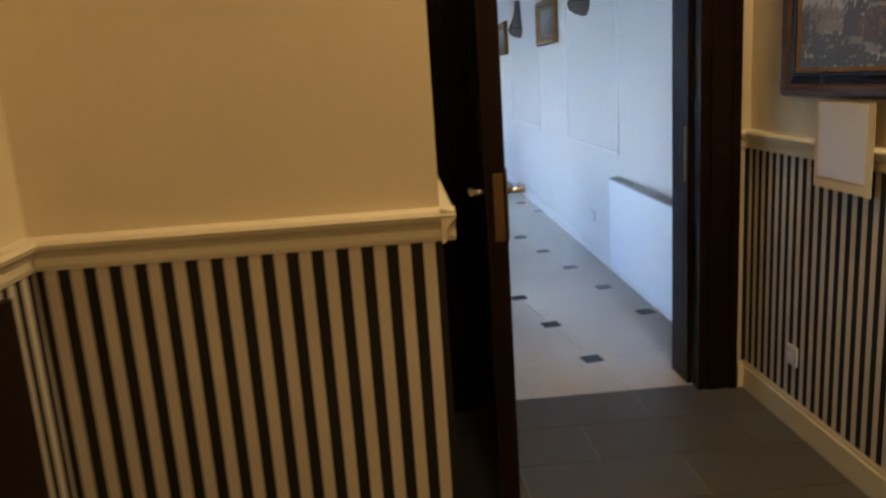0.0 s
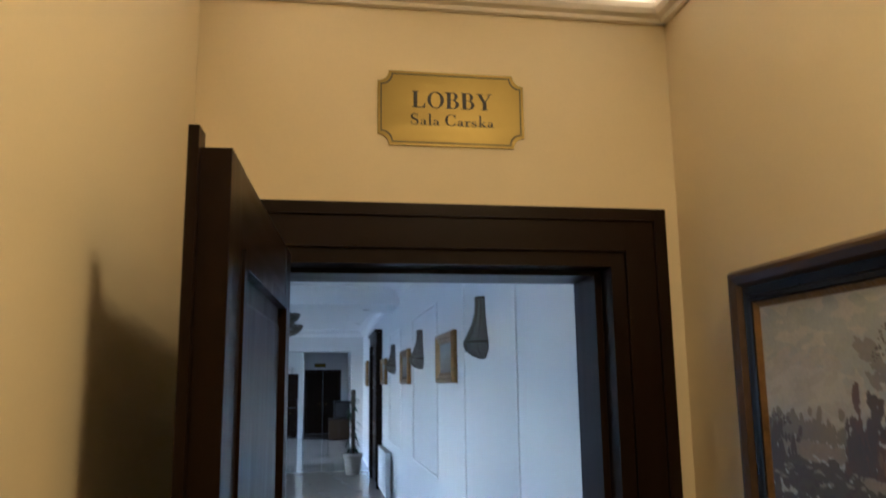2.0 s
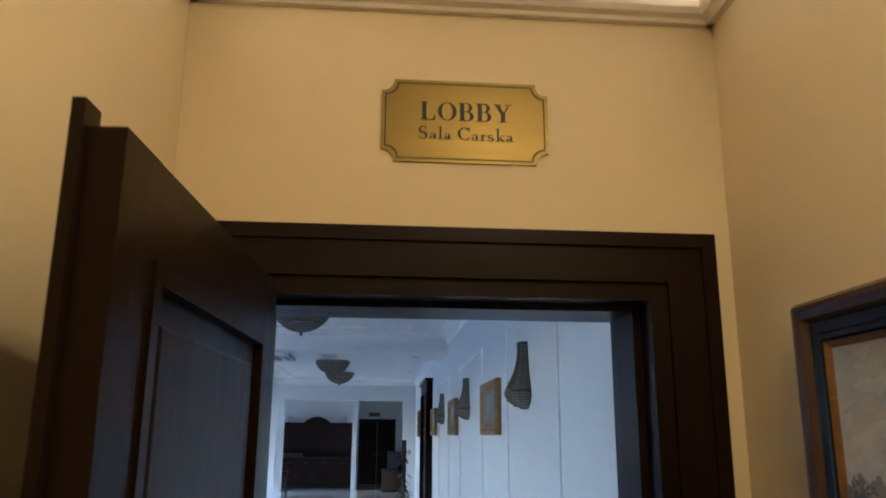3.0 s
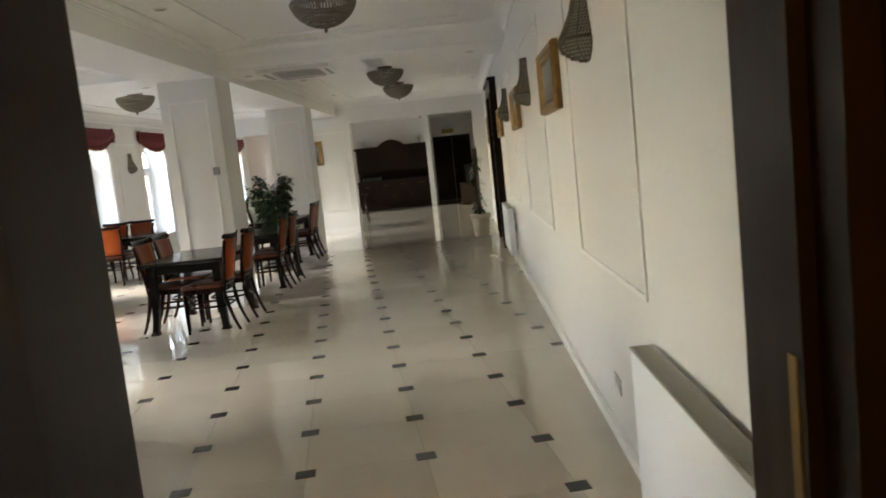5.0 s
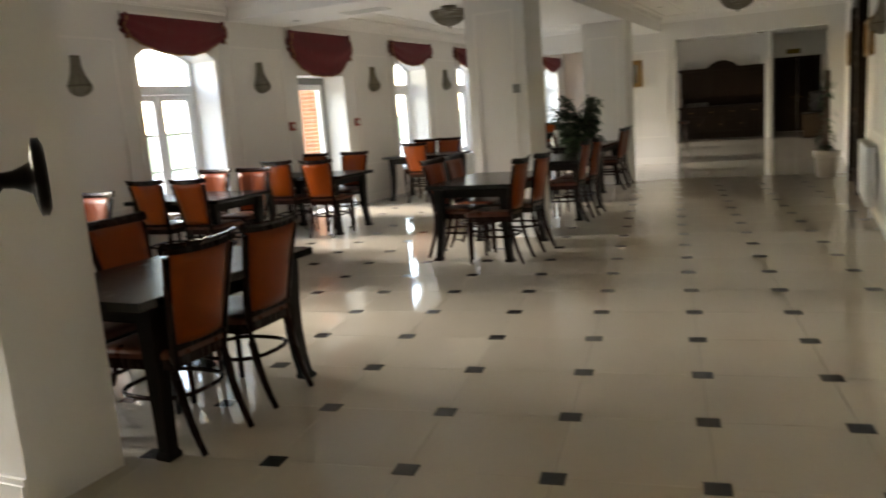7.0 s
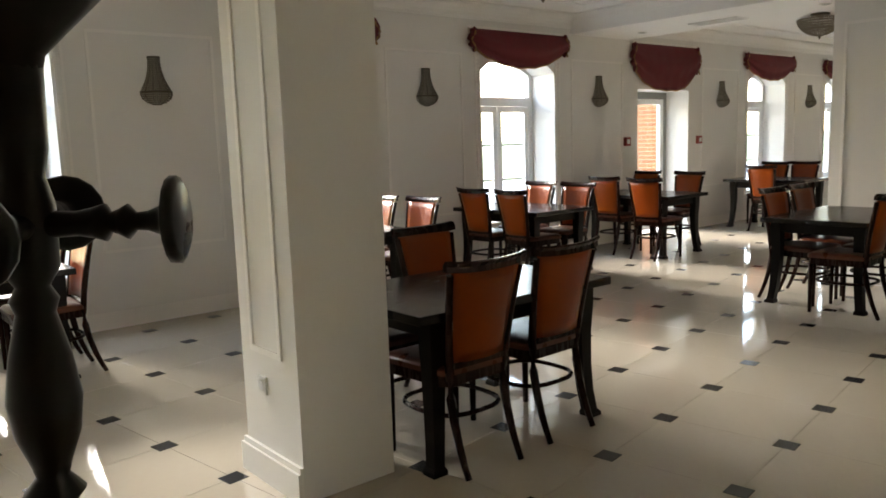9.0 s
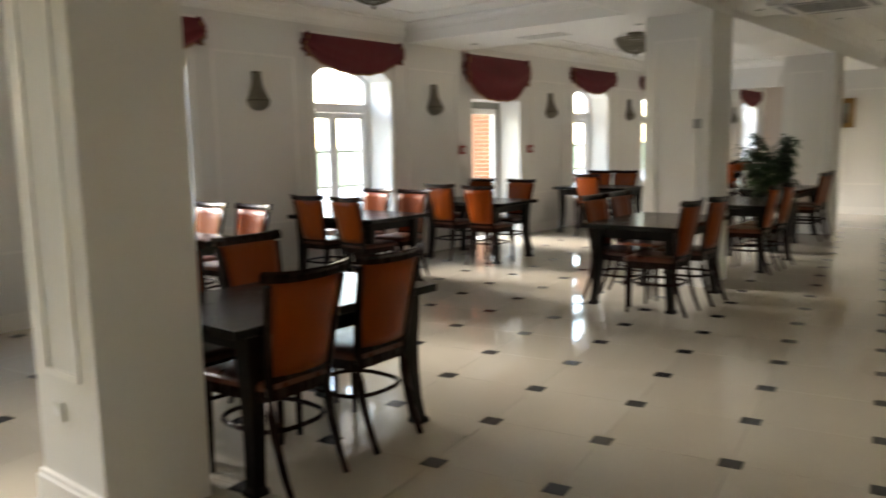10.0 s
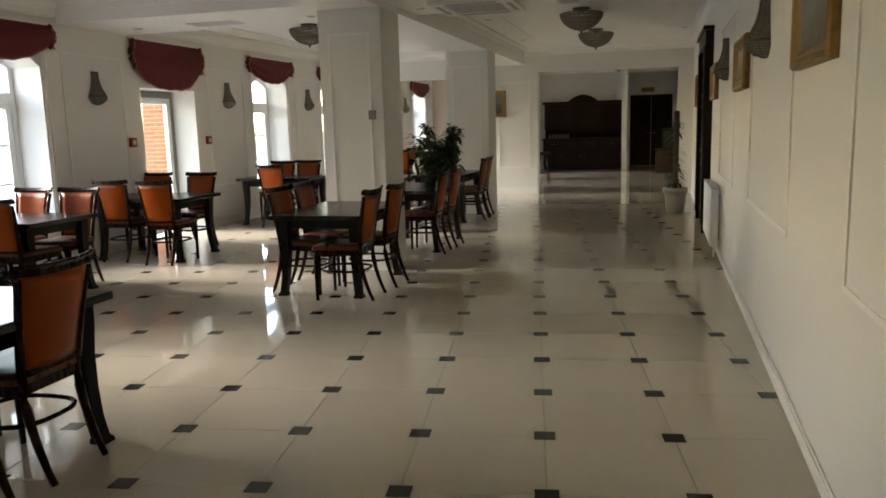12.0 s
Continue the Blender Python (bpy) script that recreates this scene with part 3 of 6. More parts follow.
# Unseen lamps, added to stand in for the vestibule's warm ceiling light.
def lit_spot(x, y, energy, size):
    s = thing("lit_spotlight", "unseen warm ceiling lamp added to light the vestibule", "spotlight", "vestibule spotlights", pose(x, y, 3.06))
    part("rim", lathe(bmesh.new(), [(0.06, -0.0005), (0.06, -0.008), (0.048, -0.010)], 18), M_STEEL, s)
    part("bulb", lathe(bmesh.new(), [(0.045, -0.0105), (0.03, -0.0115), (0.005, -0.012)], 14), glow("warm_bulb", (1.0, 0.65, 0.23), 1.2), s)
    return area_lamp("spot_light", (x, y, 3.035), (x, y, 0), size, size, energy, (1.0, 0.65, 0.23))


lit_spot(1.22, 1.50, 0.50, 0.22)
# added fill from behind, brightens the left wall
lit_spot(0.45, -0.6, 0.28, 0.25)

# ---- doorway: casing and lining ----
door_set = tagged(new("door_1"), "dark stained wooden door standing open with its casing", "door", kind="structure")
bm = bmesh.new()
for x0, x1 in ((0.255, 0.425), (1.365, 1.535)):
    s = 1 if x0 < 1 else -1
    xo, xi = (x0, x1) if s > 0 else (x1, x0)
    for d0, d1, y in ((0, 0.035, 0.038), (0.035, 0.055, 0.028), (0.055, 0.125, 0.033), (0.125, 0.145, 0.02), (0.145, 0.17, 0.026)):
        a, b = sorted((xo + s * d0, xo + s * d1))
        box(bm, a, b, DOOR_Y0 - y, DOOR_Y0 - 0.0065, 0, 2.17 - d0)
part("casing_upright", bm, M_DOOR, door_set)
bm = bmesh.new()
for d0, d1, y in ((0, 0.035, 0.038), (0.035, 0.055, 0.028), (0.055, 0.125, 0.033), (0.125, 0.145, 0.02), (0.145, 0.17, 0.026)):
    box(bm, 0.255 + d0, 1.535 - d0, DOOR_Y0 - y + 0.0006, DOOR_Y0 - 0.0065, 2.17 - d1, 2.17 - d0)
part("casing_head", bm, M_DOORX, door_set)
bm = bmesh.new()
box(bm, 0.402, 0.424, DOOR_Y0 - 0.006, 3.45, 0, 2.0)
box(bm, 1.366, 1.379, DOOR_Y0 - 0.006, 3.45, 0, 2.0)
box(bm, 1.345, 1.366, DOOR_Y0 + 0.06, 3.45, 0, 2.0)
part("jamb_lining", bm, M_DOOR, door_set)
bm = bmesh.new()
box(bm, 0.402, 1.379, DOOR_Y0 - 0.006, 3.45, 2.0005, 2.02)
box(bm, 0.424, 1.345, DOOR_Y0 + 0.06, 3.45, 1.985, 2.0)
part("head_lining", bm, M_DOORX, door_set)
bm = bmesh.new()
for x0, x1 in ((0.29, 0.402), (1.379, 1.49)):
    box(bm, x0, x1, 3.4205, 3.45, 0, 2.0205)
box(bm, 0.29, 1.49, 3.4205, 3.45, 2.0205, 2.13)
part("hall_casing", bm, M_DOOR, door_set)
keep = part("strike_plate", boxed(1.3425, 1.3452, DOOR_Y0 + 0.075, DOOR_Y0 + 0.10, 0.93, 1.17), M_OLDBRASS, door_set, "aged brass strike plate")

# the leaf, hinged on the west jamb and swung into the vestibule
LEAF = pose(0.415, DOOR_Y0 - 0.04, 0.012, 0, 0, -93.2)
LW, LH, LT = 0.945, 2.005, 0.045


def leaf_box(x0, x1, z0, z1, y0=0.0, y1=LT, bevel=0.0):
    return boxed(x0, x1, -y1, -y0, z0, z1, bevel=bevel)


leaf = thing("door_leaf", "dark stained panelled door leaf standing wide open", "door", m=LEAF)
for x0, x1 in ((0.0, 0.12), (LW - 0.12, LW)):
    part("stile", boxed(x0, x1, 0, LT, 0, LH), M_DOOR, leaf)
for z0, z1 in ((0, 0.2), (0.92, 1.08), (LH - 0.13, LH)):
    part("rail", boxed(0.12, LW - 0.12, 0.001, LT - 0.001, z0, z1), M_DOORX, leaf)
for z0, z1 in ((0.2, 0.92), (1.08, LH - 0.13)):
    bm = bmesh.new()
    box(bm, 0.12, LW - 0.12, 0.014, LT - 0.014, z0, z1)
    box(bm, 0.19, LW - 0.19, 0.006, LT - 0.006, z0 + 0.07, z1 - 0.07, bevel=0.008)
    part("panel", bm, M_DOOR, leaf)
    bm = bmesh.new()
    for y0, y1 in ((-0.006, 0.014), (LT - 0.014, LT + 0.006)):
        frame_bars_x(bm, 0.12, LW - 0.12, z0, z1, 0.028, y0, y1)
    part("panel_moulding", bm, M_DOOR, leaf)
part("rebate_lip", boxed(LW - 0.03, LW + 0.014, -0.016, -0.0005, 0, LH + 0.03), M_DOOR, leaf)
part("lock_plate", boxed(LW, LW + 0.003, 0.008, LT - 0.008, 0.95, 1.15), M_OLDBRASS, leaf, "aged brass lock face on the door edge")
for s, y in ((-1, 0.0), (1, LT)):
    bm = bmesh.new()
    y0, y1 = sorted((y + s * 0.001, y + s * 0.008))
    box(bm, LW - 0.085, LW - 0.035, y0, y1, 0.94, 1.16, bevel=0.003)
    plate = part("handle_plate", bm, M_OLDBRASS, leaf, "aged brass handle plate")
    bm = bmesh.new()
    tube(bm, [(LW - 0.06, y + s * 0.006, 1.09), (LW - 0.06, y + s * 0.05, 1.09)], 0.009)
    tube(bm, [(LW - 0.052, y + s * 0.052, 1.09), (LW - 0.10, y + s * 0.056, 1.091), (LW - 0.17, y + s * 0.052, 1.088)], [0.010, 0.009, 0.008])
    part("lever", bm, M_STEEL, plate, "polished lever handle")

# ---- lobby sign ----
sign = thing("door_sign", "engraved brass plaque above the lobby door", "sign", m=pose(0.908, DOOR_Y0 - 0.0065, 2.458))
SW, SH, NOTCH = 0.215, 0.112, 0.032


def notched_plate(w, h, r):
    pts = []
    for cx, cz, a0, a1 in ((w, h, 270, 180), (-w, h, 360, 270), (-w, -h, 90, 0), (w, -h, 180, 90)):
        for i in range(7):
            a = radians(a0 + (a1 - a0) * i / 6)
            pts.append((cx + r * math.cos(a), cz + r * math.sin(a)))
    return pts


bm = bmesh.new()
prism(bm, notched_plate(SW, SH, NOTCH), pose(0, -0.005, 0), 0.005)
part("plate", bm, M_BRASS, sign)
bm = bmesh.new()
outer, inner = notched_plate(SW - 0.008, SH - 0.008, NOTCH), notched_plate(SW - 0.0115, SH - 0.0115, NOTCH)
vo = [bm.verts.new((x, -0.0056, z)) for x, z in outer]
vi = [bm.verts.new((x, -0.0056, z)) for x, z in inner]
for i in range(len(vo)):
    bm.faces.new((vo[i], vo[(i + 1) % len(vo)], vi[(i + 1) % len(vo)], vi[i]))
part("border_line", bm, M_INK, sign, "thin engraved black border")


def sweep(points, widths):
    """A pen stroke: the outline of a line whose width changes."""
    left, right = [], []
    for i, (x, z) in enumerate(points):
        (x0, z0), (x1, z1) = points[max(i - 1, 0)], points[min(i + 1, len(points) - 1)]
        d = math.hypot(x1 - x0, z1 - z0) or 1
        nx, nz, w = -(z1 - z0) / d, (x1 - x0) / d, widths[i] / 2
        left.append((x + nx * w, z + nz * w)), right.append((x - nx * w, z - nz * w))
    return [[left[i], left[i + 1], right[i + 1], right[i]] for i in range(len(points) - 1)]


def bow(cx, cz, rx, rz, a0, a1, thick, thin, k=18):
    """A curved stroke of a serif letter, thick at its sides and thin above and below."""
    angles = [radians(a0 + (a1 - a0) * i / k) for i in range(k + 1)]
    return sweep([(cx + rx * math.cos(a), cz + rz * math.sin(a)) for a in angles], [thin + (thick - thin) * math.cos(a) ** 2 for a in angles])


def slab_bar(x0, x1, z0, z1):
    return [[(x0, z0), (x1, z0), (x1, z1), (x0, z1)]]


def serif_letter(c):
    """Strokes of one bold serif letter on a cap height of 1, and its advance."""
    st, sf, bar = 0.185, 0.045, slab_bar
    if c == "L":
        return bar(0.07, 0.07 + st, 0, 1) + bar(0, 0.32, 1 - sf, 1) + bar(0, 0.62, 0, sf + 0.01) + [[(0.50, 0.05), (0.62, 0.05), (0.64, 0.30), (0.61, 0.30)]], 0.70
    if c == "O":
        return bow(0.40, 0.5, 0.315, 0.485, 0, 360, 0.17, 0.05, 32), 0.84
    if c == "B":
        q = bar(0.07, 0.07 + st, 0, 1) + bar(0, 0.34, 1 - sf, 1) + bar(0, 0.36, 0, sf) + bar(0.2, 0.36, 0.50, 0.545)
        return q + bow(0.33, 0.75, 0.19, 0.23, -90, 90, 0.16, 0.045, 12) + bow(0.35, 0.27, 0.225, 0.25, -90, 90, 0.17, 0.045, 12), 0.72
    if c == "Y":
        q = bar(0.31, 0.31 + st, 0, 0.48) + bar(0.21, 0.57, 0, sf) + bar(0, 0.33, 1 - sf, 1) + bar(0.50, 0.78, 1 - sf, 1)
        return q + sweep([(0.15, 0.97), (0.39, 0.45)], [0.17, 0.15]) + sweep([(0.66, 0.97), (0.42, 0.45)], [0.06, 0.06]), 0.78
    if c == "C":
        return bow(0.41, 0.5, 0.32, 0.485, 38, 322, 0.17, 0.05, 26) + bar(0.655, 0.70, 0.68, 1.0), 0.76
    if c in "Ss":
        k, w = (1.0, 0.60) if c == "S" else (0.48, 0.42)
        x = 0.27 if c == "S" else 0.17
        rx = 0.185 if c == "S" else 0.115
        pts = [(x + rx * math.cos(radians(a)), k * (0.745 + 0.225 * math.sin(radians(a)))) for a in range(40, 250, 15)]
        pts += [(x + (rx + 0.02) * math.cos(radians(a)), k * (0.265 + 0.24 * math.sin(radians(a)))) for a in range(70, -150, -15)]
        n = len(pts) - 1
        q = sweep(pts, [0.055 + (0.10 if c == "S" else 0.06) * math.sin(math.pi * i / n) ** 2 for i in range(n + 1)])
        return q + bar(x + rx - 0.02, x + rx + 0.015, k * 0.72, k) + bar(x - rx - 0.04, x - rx - 0.005, 0, k * 0.3), w
    if c == "a":
        return bow(0.18, 0.135, 0.115, 0.115, 0, 360, 0.10, 0.045, 20) + bar(0.27, 0.38, 0.05, 0.36) + bow(0.20, 0.345, 0.125, 0.115, 0, 165, 0.09, 0.05, 12) + bow(0.41, 0.07, 0.06, 0.055, 180, 320, 0.06, 0.04, 8), 0.48
    if c == "l":
        return bar(0.08, 0.20, 0, 1) + bar(0, 0.28, 0, sf) + bar(0, 0.1, 0.96, 1), 0.30
    if c == "r":
        return bar(0.08, 0.20, 0, 0.47) + bar(0, 0.30, 0, sf) + bar(0, 0.1, 0.43, 0.47) + bow(0.31, 0.33, 0.11, 0.12, 40, 165, 0.10, 0.06, 10), 0.42
    if c == "k":
        return bar(0.08, 0.20, 0, 1) + bar(0, 0.27, 0, sf) + bar(0, 0.1, 0.96, 1) + sweep([(0.18, 0.20), (0.42, 0.45)], [0.05, 0.05]) + bar(0.32, 0.52, 0.435, 0.47) + sweep([(0.25, 0.27), (0.46, 0.02)], [0.11, 0.13]) + bar(0.34, 0.58, 0, sf), 0.57
    return [], 0.26


def lettering(name, text, width, height, at, mat, parent, label):
    """Engraved serif words of that width and cap height, centred on at."""
    strokes_of, x = [], 0.0
    for c in text:
        q, step = serif_letter(c)
        strokes_of += [[(px + x, pz) for px, pz in poly] for poly in q]
        x += step + 0.03
    k = width / (x - 0.05)
    bm = bmesh.new()
    for i, poly in enumerate(strokes_of):
        bm.faces.new([bm.verts.new((at[0] - width / 2 + px * k, at[1] - 0.00004 * (i % 5), at[2] + (pz - 0.5) * height)) for px, pz in poly])
    return part(name, bm, mat, parent, label)


lettering("title_lettering", "LOBBY", 0.236, 0.050, (0.002, -0.0062, 0.027), M_INK, sign, "engraved capitals LOBBY")
lettering("subtitle_lettering", "Sala Carska", 0.246, 0.035, (0.002, -0.0062, -0.033), M_INK, sign, "engraved words Sala Carska")

# ---- chairs and tables ----
def make_chair():
    """A dining chair that faces +y, seat centre over the origin."""
    c = thing("dining_chair", "dark mahogany dining chair with cognac leather back and seat", "chair", "dining chairs")
    # seat: frame and cushion
    def seat_outline(w0, w1, d0, d1, r=0.05):
        pts = []
        for cx, cy, a0 in ((w1 - r, d1 - r, 0), (-w1 + r, d1 - r, 90), (-w0 + r, d0 + r, 180), (w0 - r, d0 + r, 270)):
            for i in range(4):
                a = radians(a0 + 30 * i)
                pts.append((cx + r * math.cos(a), cy + r * math.sin(a)))
        return pts

    def slab(out, z0, z1, dome=0.0):
        bm = bmesh.new()
        a = [bm.verts.new((x, y, z0)) for x, y in out]
        b = [bm.verts.new((x, y, z1)) for x, y in out]
        k = len(out)
        for i in range(k):
            bm.faces.new((a[i], a[(i + 1) % k], b[(i + 1) % k], b[i]))
        bm.faces.new(a[::-1])
        ring, h = b, z1
        for s, up in ((0.93, 0.6), (0.75, 0.9), (0.4, 1.0)):
            if not dome:
                break
            nr = [bm.verts.new((x * s, y * s, z1 + dome * up)) for x, y in out]
            for i in range(k):
                f = bm.faces.new((ring[i], ring[(i + 1) % k], nr[(i + 1) % k], nr[i]))
                f.smooth = True
            ring = nr
        bm.faces.new(ring)
        return bm

    part("seat_frame", slab(seat_outline(0.195, 0.225, -0.20, 0.225), 0.395, 0.445), M_CHAIRWOOD, c)
    part("seat", slab(seat_outline(0.20, 0.232, -0.205, 0.232), 0.445, 0.468, 0.022), M_SEAT, c, "brown leather seat cushion")
    # back posts run from the floor to the top, curved
    def side(z):
        if z < 0.43:
            return -0.19 - 0.11 * ((0.43 - z) / 0.43) ** 1.9
        return -0.19 - 0.085 * ((z - 0.43) / 0.5) ** 1.3
    for sx in (-1, 1):
        bm = bmesh.new()
        zs = [0, 0.06, 0.14, 0.24, 0.34, 0.43, 0.55, 0.68, 0.8, 0.9]
        pts = [(sx * (0.160 + 0.048 * max(0, (z - 0.43) / 0.5)), side(z), z) for z in zs]
        tube(bm, pts, [0.015, 0.016, 0.018, 0.02, 0.022, 0.023, 0.02, 0.018, 0.017, 0.017], 8)
        part("back_post", bm, M_CHAIRWOOD, c)
        bm = bmesh.new()
        tube(bm, [(sx * 0.20, 0.20, 0), (sx * 0.20, 0.20, 0.2), (sx * 0.20, 0.20, 0.40)], [0.015, 0.018, 0.021], 8)
        part("front_leg", bm, M_CHAIRWOOD, c)
    # upholstered back, bowed
    bm = bmesh.new()
    nx, nz = 8, 8
    rows_f, rows_b = [], []
    for j in range(nz + 1):
        z = 0.50 + 0.41 * j / nz
        hw = 0.149 + 0.040 * j / nz
        rf, rb = [], []
        for i in range(nx + 1):
            u = -1 + 2 * i / nx
            bow = -0.028 * (1 - u * u)
            puff = 0.012 * (1 - u ** 4) * (1 - (2 * j / nz - 1) ** 4)
            rf.append(bm.verts.new((u * hw, side(z) + bow + 0.012 + puff, z)))
            rb.append(bm.verts.new((u * hw, side(z) + bow - 0.010 - puff * 0.6, z)))
        rows_f.append(rf), rows_b.append(rb)
    for j in range(nz):
        for i in range(nx):
            for r, flip in ((rows_f, 0), (rows_b, 1)):
                q = (r[j][i], r[j][i + 1], r[j + 1][i + 1], r[j + 1][i])
                f = bm.faces.new(q[::-1] if flip else q)
                f.smooth = True
    for j in range(nz):
        bm.faces.new((rows_f[j][0], rows_f[j + 1][0], rows_b[j + 1][0], rows_b[j][0]))
        bm.faces.new((rows_f[j][nx], rows_b[j][nx], rows_b[j + 1][nx], rows_f[j + 1][nx]))
    for i in range(nx):
        bm.faces.new((rows_f[0][i], rows_b[0][i], rows_b[0][i + 1], rows_f[0][i + 1]))
        bm.faces.new((rows_f[nz][i], rows_f[nz][i + 1], rows_b[nz][i + 1], rows_b[nz][i]))
    part("backrest", bm, M_LEATHER, c, "cognac leather back panel")
    # crest rail: wider than the back, bowed and rolled backwards
    bm = bmesh.new()
    k = 12
    pa = []
    for i in range(k + 1):
        u = -1 + 2 * i / k
        x, y = u * 0.232, side(0.92) - 0.032 * (1 - u * u) + 0.004
        z = 0.905 + 0.012 * abs(u) ** 3
        prof = [(0.015, 0.0), (0.012, 0.028), (-0.004, 0.047), (-0.024, 0.050), (-0.026, 0.040), (-0.012, 0.024), (-0.014, 0.0)]
        pa.append([bm.verts.new((x, y + dy, z + dz)) for dy, dz in prof])
    for a, b in zip(pa, pa[1:]):
        for i in range(7):
            f = bm.faces.new((a[i], b[i], b[(i + 1) % 7], a[(i + 1) % 7]))
    bm.faces.new(pa[0])
    bm.faces.new(pa[-1][::-1])
    part("crest_rail", bm, M_CHAIRWOOD, c, "curved dark crest rail")
    part("lower_back_rail", boxed(-0.155, 0.155, -0.222, -0.198, 0.475, 0.502, bevel=0.004), M_CHAIRWOOD, c)
    # bentwood stretcher hoop
    bm = bmesh.new()
    ring = []
    for i in range(24):
        a = 2 * math.pi * i / 24
        ex = 0.195 * math.copysign(abs(math.cos(a)) ** 0.7, math.cos(a))
        ey = 0.205 * math.copysign(abs(math.sin(a)) ** 0.7, math.sin(a))
        ring.append((ex, ey - 0.005, 0.255))
    tube(bm, ring, 0.0115, 8, closed=True)
    part("stretcher_hoop", bm, M_CHAIRWOOD, c)
    return c


def make_table():
    """A dining table, long side along x, 1.26 by 0.85."""
    t = thing("dining_table", "dark wenge dining table with thick top and curved legs", "table", "dining tables")
    part("tabletop", boxed(-0.63, 0.63, -0.425, 0.425, 0.692, 0.734, bevel=0.006), M_WENGE, t)
    bm = bmesh.new()
    frame_bars_y = ((-0.50, 0.50, -0.335, -0.313), (-0.50, 0.50, 0.313, 0.335), (-0.50, -0.478, -0.313, 0.313), (0.478, 0.50, -0.313, 0.313))
    for x0, x1, y0, y1 in frame_bars_y:
        box(bm, x0, x1, y0, y1, 0.602, 0.6915)
    part("apron", bm, M_WENGE_LEG, t)
    for sx in (-1, 1):
        for sy in (-1, 1):
            bm = bmesh.new()
            prof = []
            for z, w, off in ((0, 0.040, 0.030), (0.02, 0.040, 0.028), (0.035, 0.030, 0.024), (0.14, 0.031, 0.010), (0.28, 0.034, 0.0), (0.45, 0.038, -0.004), (0.6, 0.042, 0.0), (0.691, 0.043, 0.0)):
                cx, cy = sx * (0.50 + off), sy * (0.335 + off)
                prof.append([bm.verts.new((cx + dx * w, cy + dy * w, z)) for dx, dy in ((-1, -1), (1, -1), (1, 1), (-1, 1))])
            for a, b in zip(prof, prof[1:]):
                for i in range(4):
                    bm.faces.new((a[i], a[(i + 1) % 4], b[(i + 1) % 4], b[i]))
            bm.faces.new(prof[0][::-1])
            bm.faces.new(prof[-1])
            part("leg", bm, M_WENGE_LEG, t)
    return t


# tables: centre x, y and turn
TABLES = [(-1.995, 6.175, 90), (-1.92, 10.42, 90), (-1.90, 12.85, 90), (-2.25, 15.55, 90),
          (-4.95, 4.50, 0), (-4.87, 7.15, 0), (-4.87, 9.52, 0), (-4.87, 11.70, 0), (-4.82, 14.95, 0), (-4.8, 20.9, 0)]
first = None
for x, y, rz in TABLES:
    if first is None:
        first = make_table()
        first.matrix_world = pose(x, y, 0, 0, 0, rz)
    else:
        copy_thing(first, pose(x, y, 0, 0, 0, rz))
# chairs: where the top of the back stands, and the way the chair faces
CHAIRS = [(-1.49, 5.87, 90), (-1.52, 6.42, 91), (-2.70, 6.46, -90), (-2.68, 5.92, -90),
          (-1.40, 9.95, 91), (-1.37, 10.50, 89), (-2.44, 10.17, -92), (-2.45, 10.70, -90),
          (-1.42, 12.35, 92), (-1.40, 12.85, 90), (-1.62, 15.45, 90), (-1.66, 16.0, 92), (-2.72, 15.42, -90),
          (-5.145, 7.93, 180), (-4.59, 7.98, 182), (-5.08, 9.00, 2), (-4.52, 8.99, -2), (-5.20, 10.20, 180), (-4.65, 10.20, 183),
          (-5.11, 11.20, 0), (-4.44, 11.08, 3), (-5.50, 12.66, 180), (-4.78, 12.58, 177),
          (-4.73, 14.30, 0), (-5.15, 15.60, 180), (-4.73, 15.70, 180), (-4.60, 5.07, 180), (-5.2, 5.07, 180), (-4.66, 21.5, 180), (-4.66, 20.25, 0)]
first = None
for x, y, rz in CHAIRS:
    f = Vector((-math.sin(radians(rz)), math.cos(radians(rz)), 0)) * 0.29
    m = pose(x + f.x, y + f.y, 0, 0, 0, rz)
    if first is None:
        first = make_chair()
        first.matrix_world = m
    else:
        copy_thing(first, m)

# ---- windows ----
def arc_points(half, z_spring, rise, k=12):
    return [(-half + 2 * half * i / k, z_spring + rise * math.sin(math.pi * i / k) ** 0.8) for i in range(k + 1)]


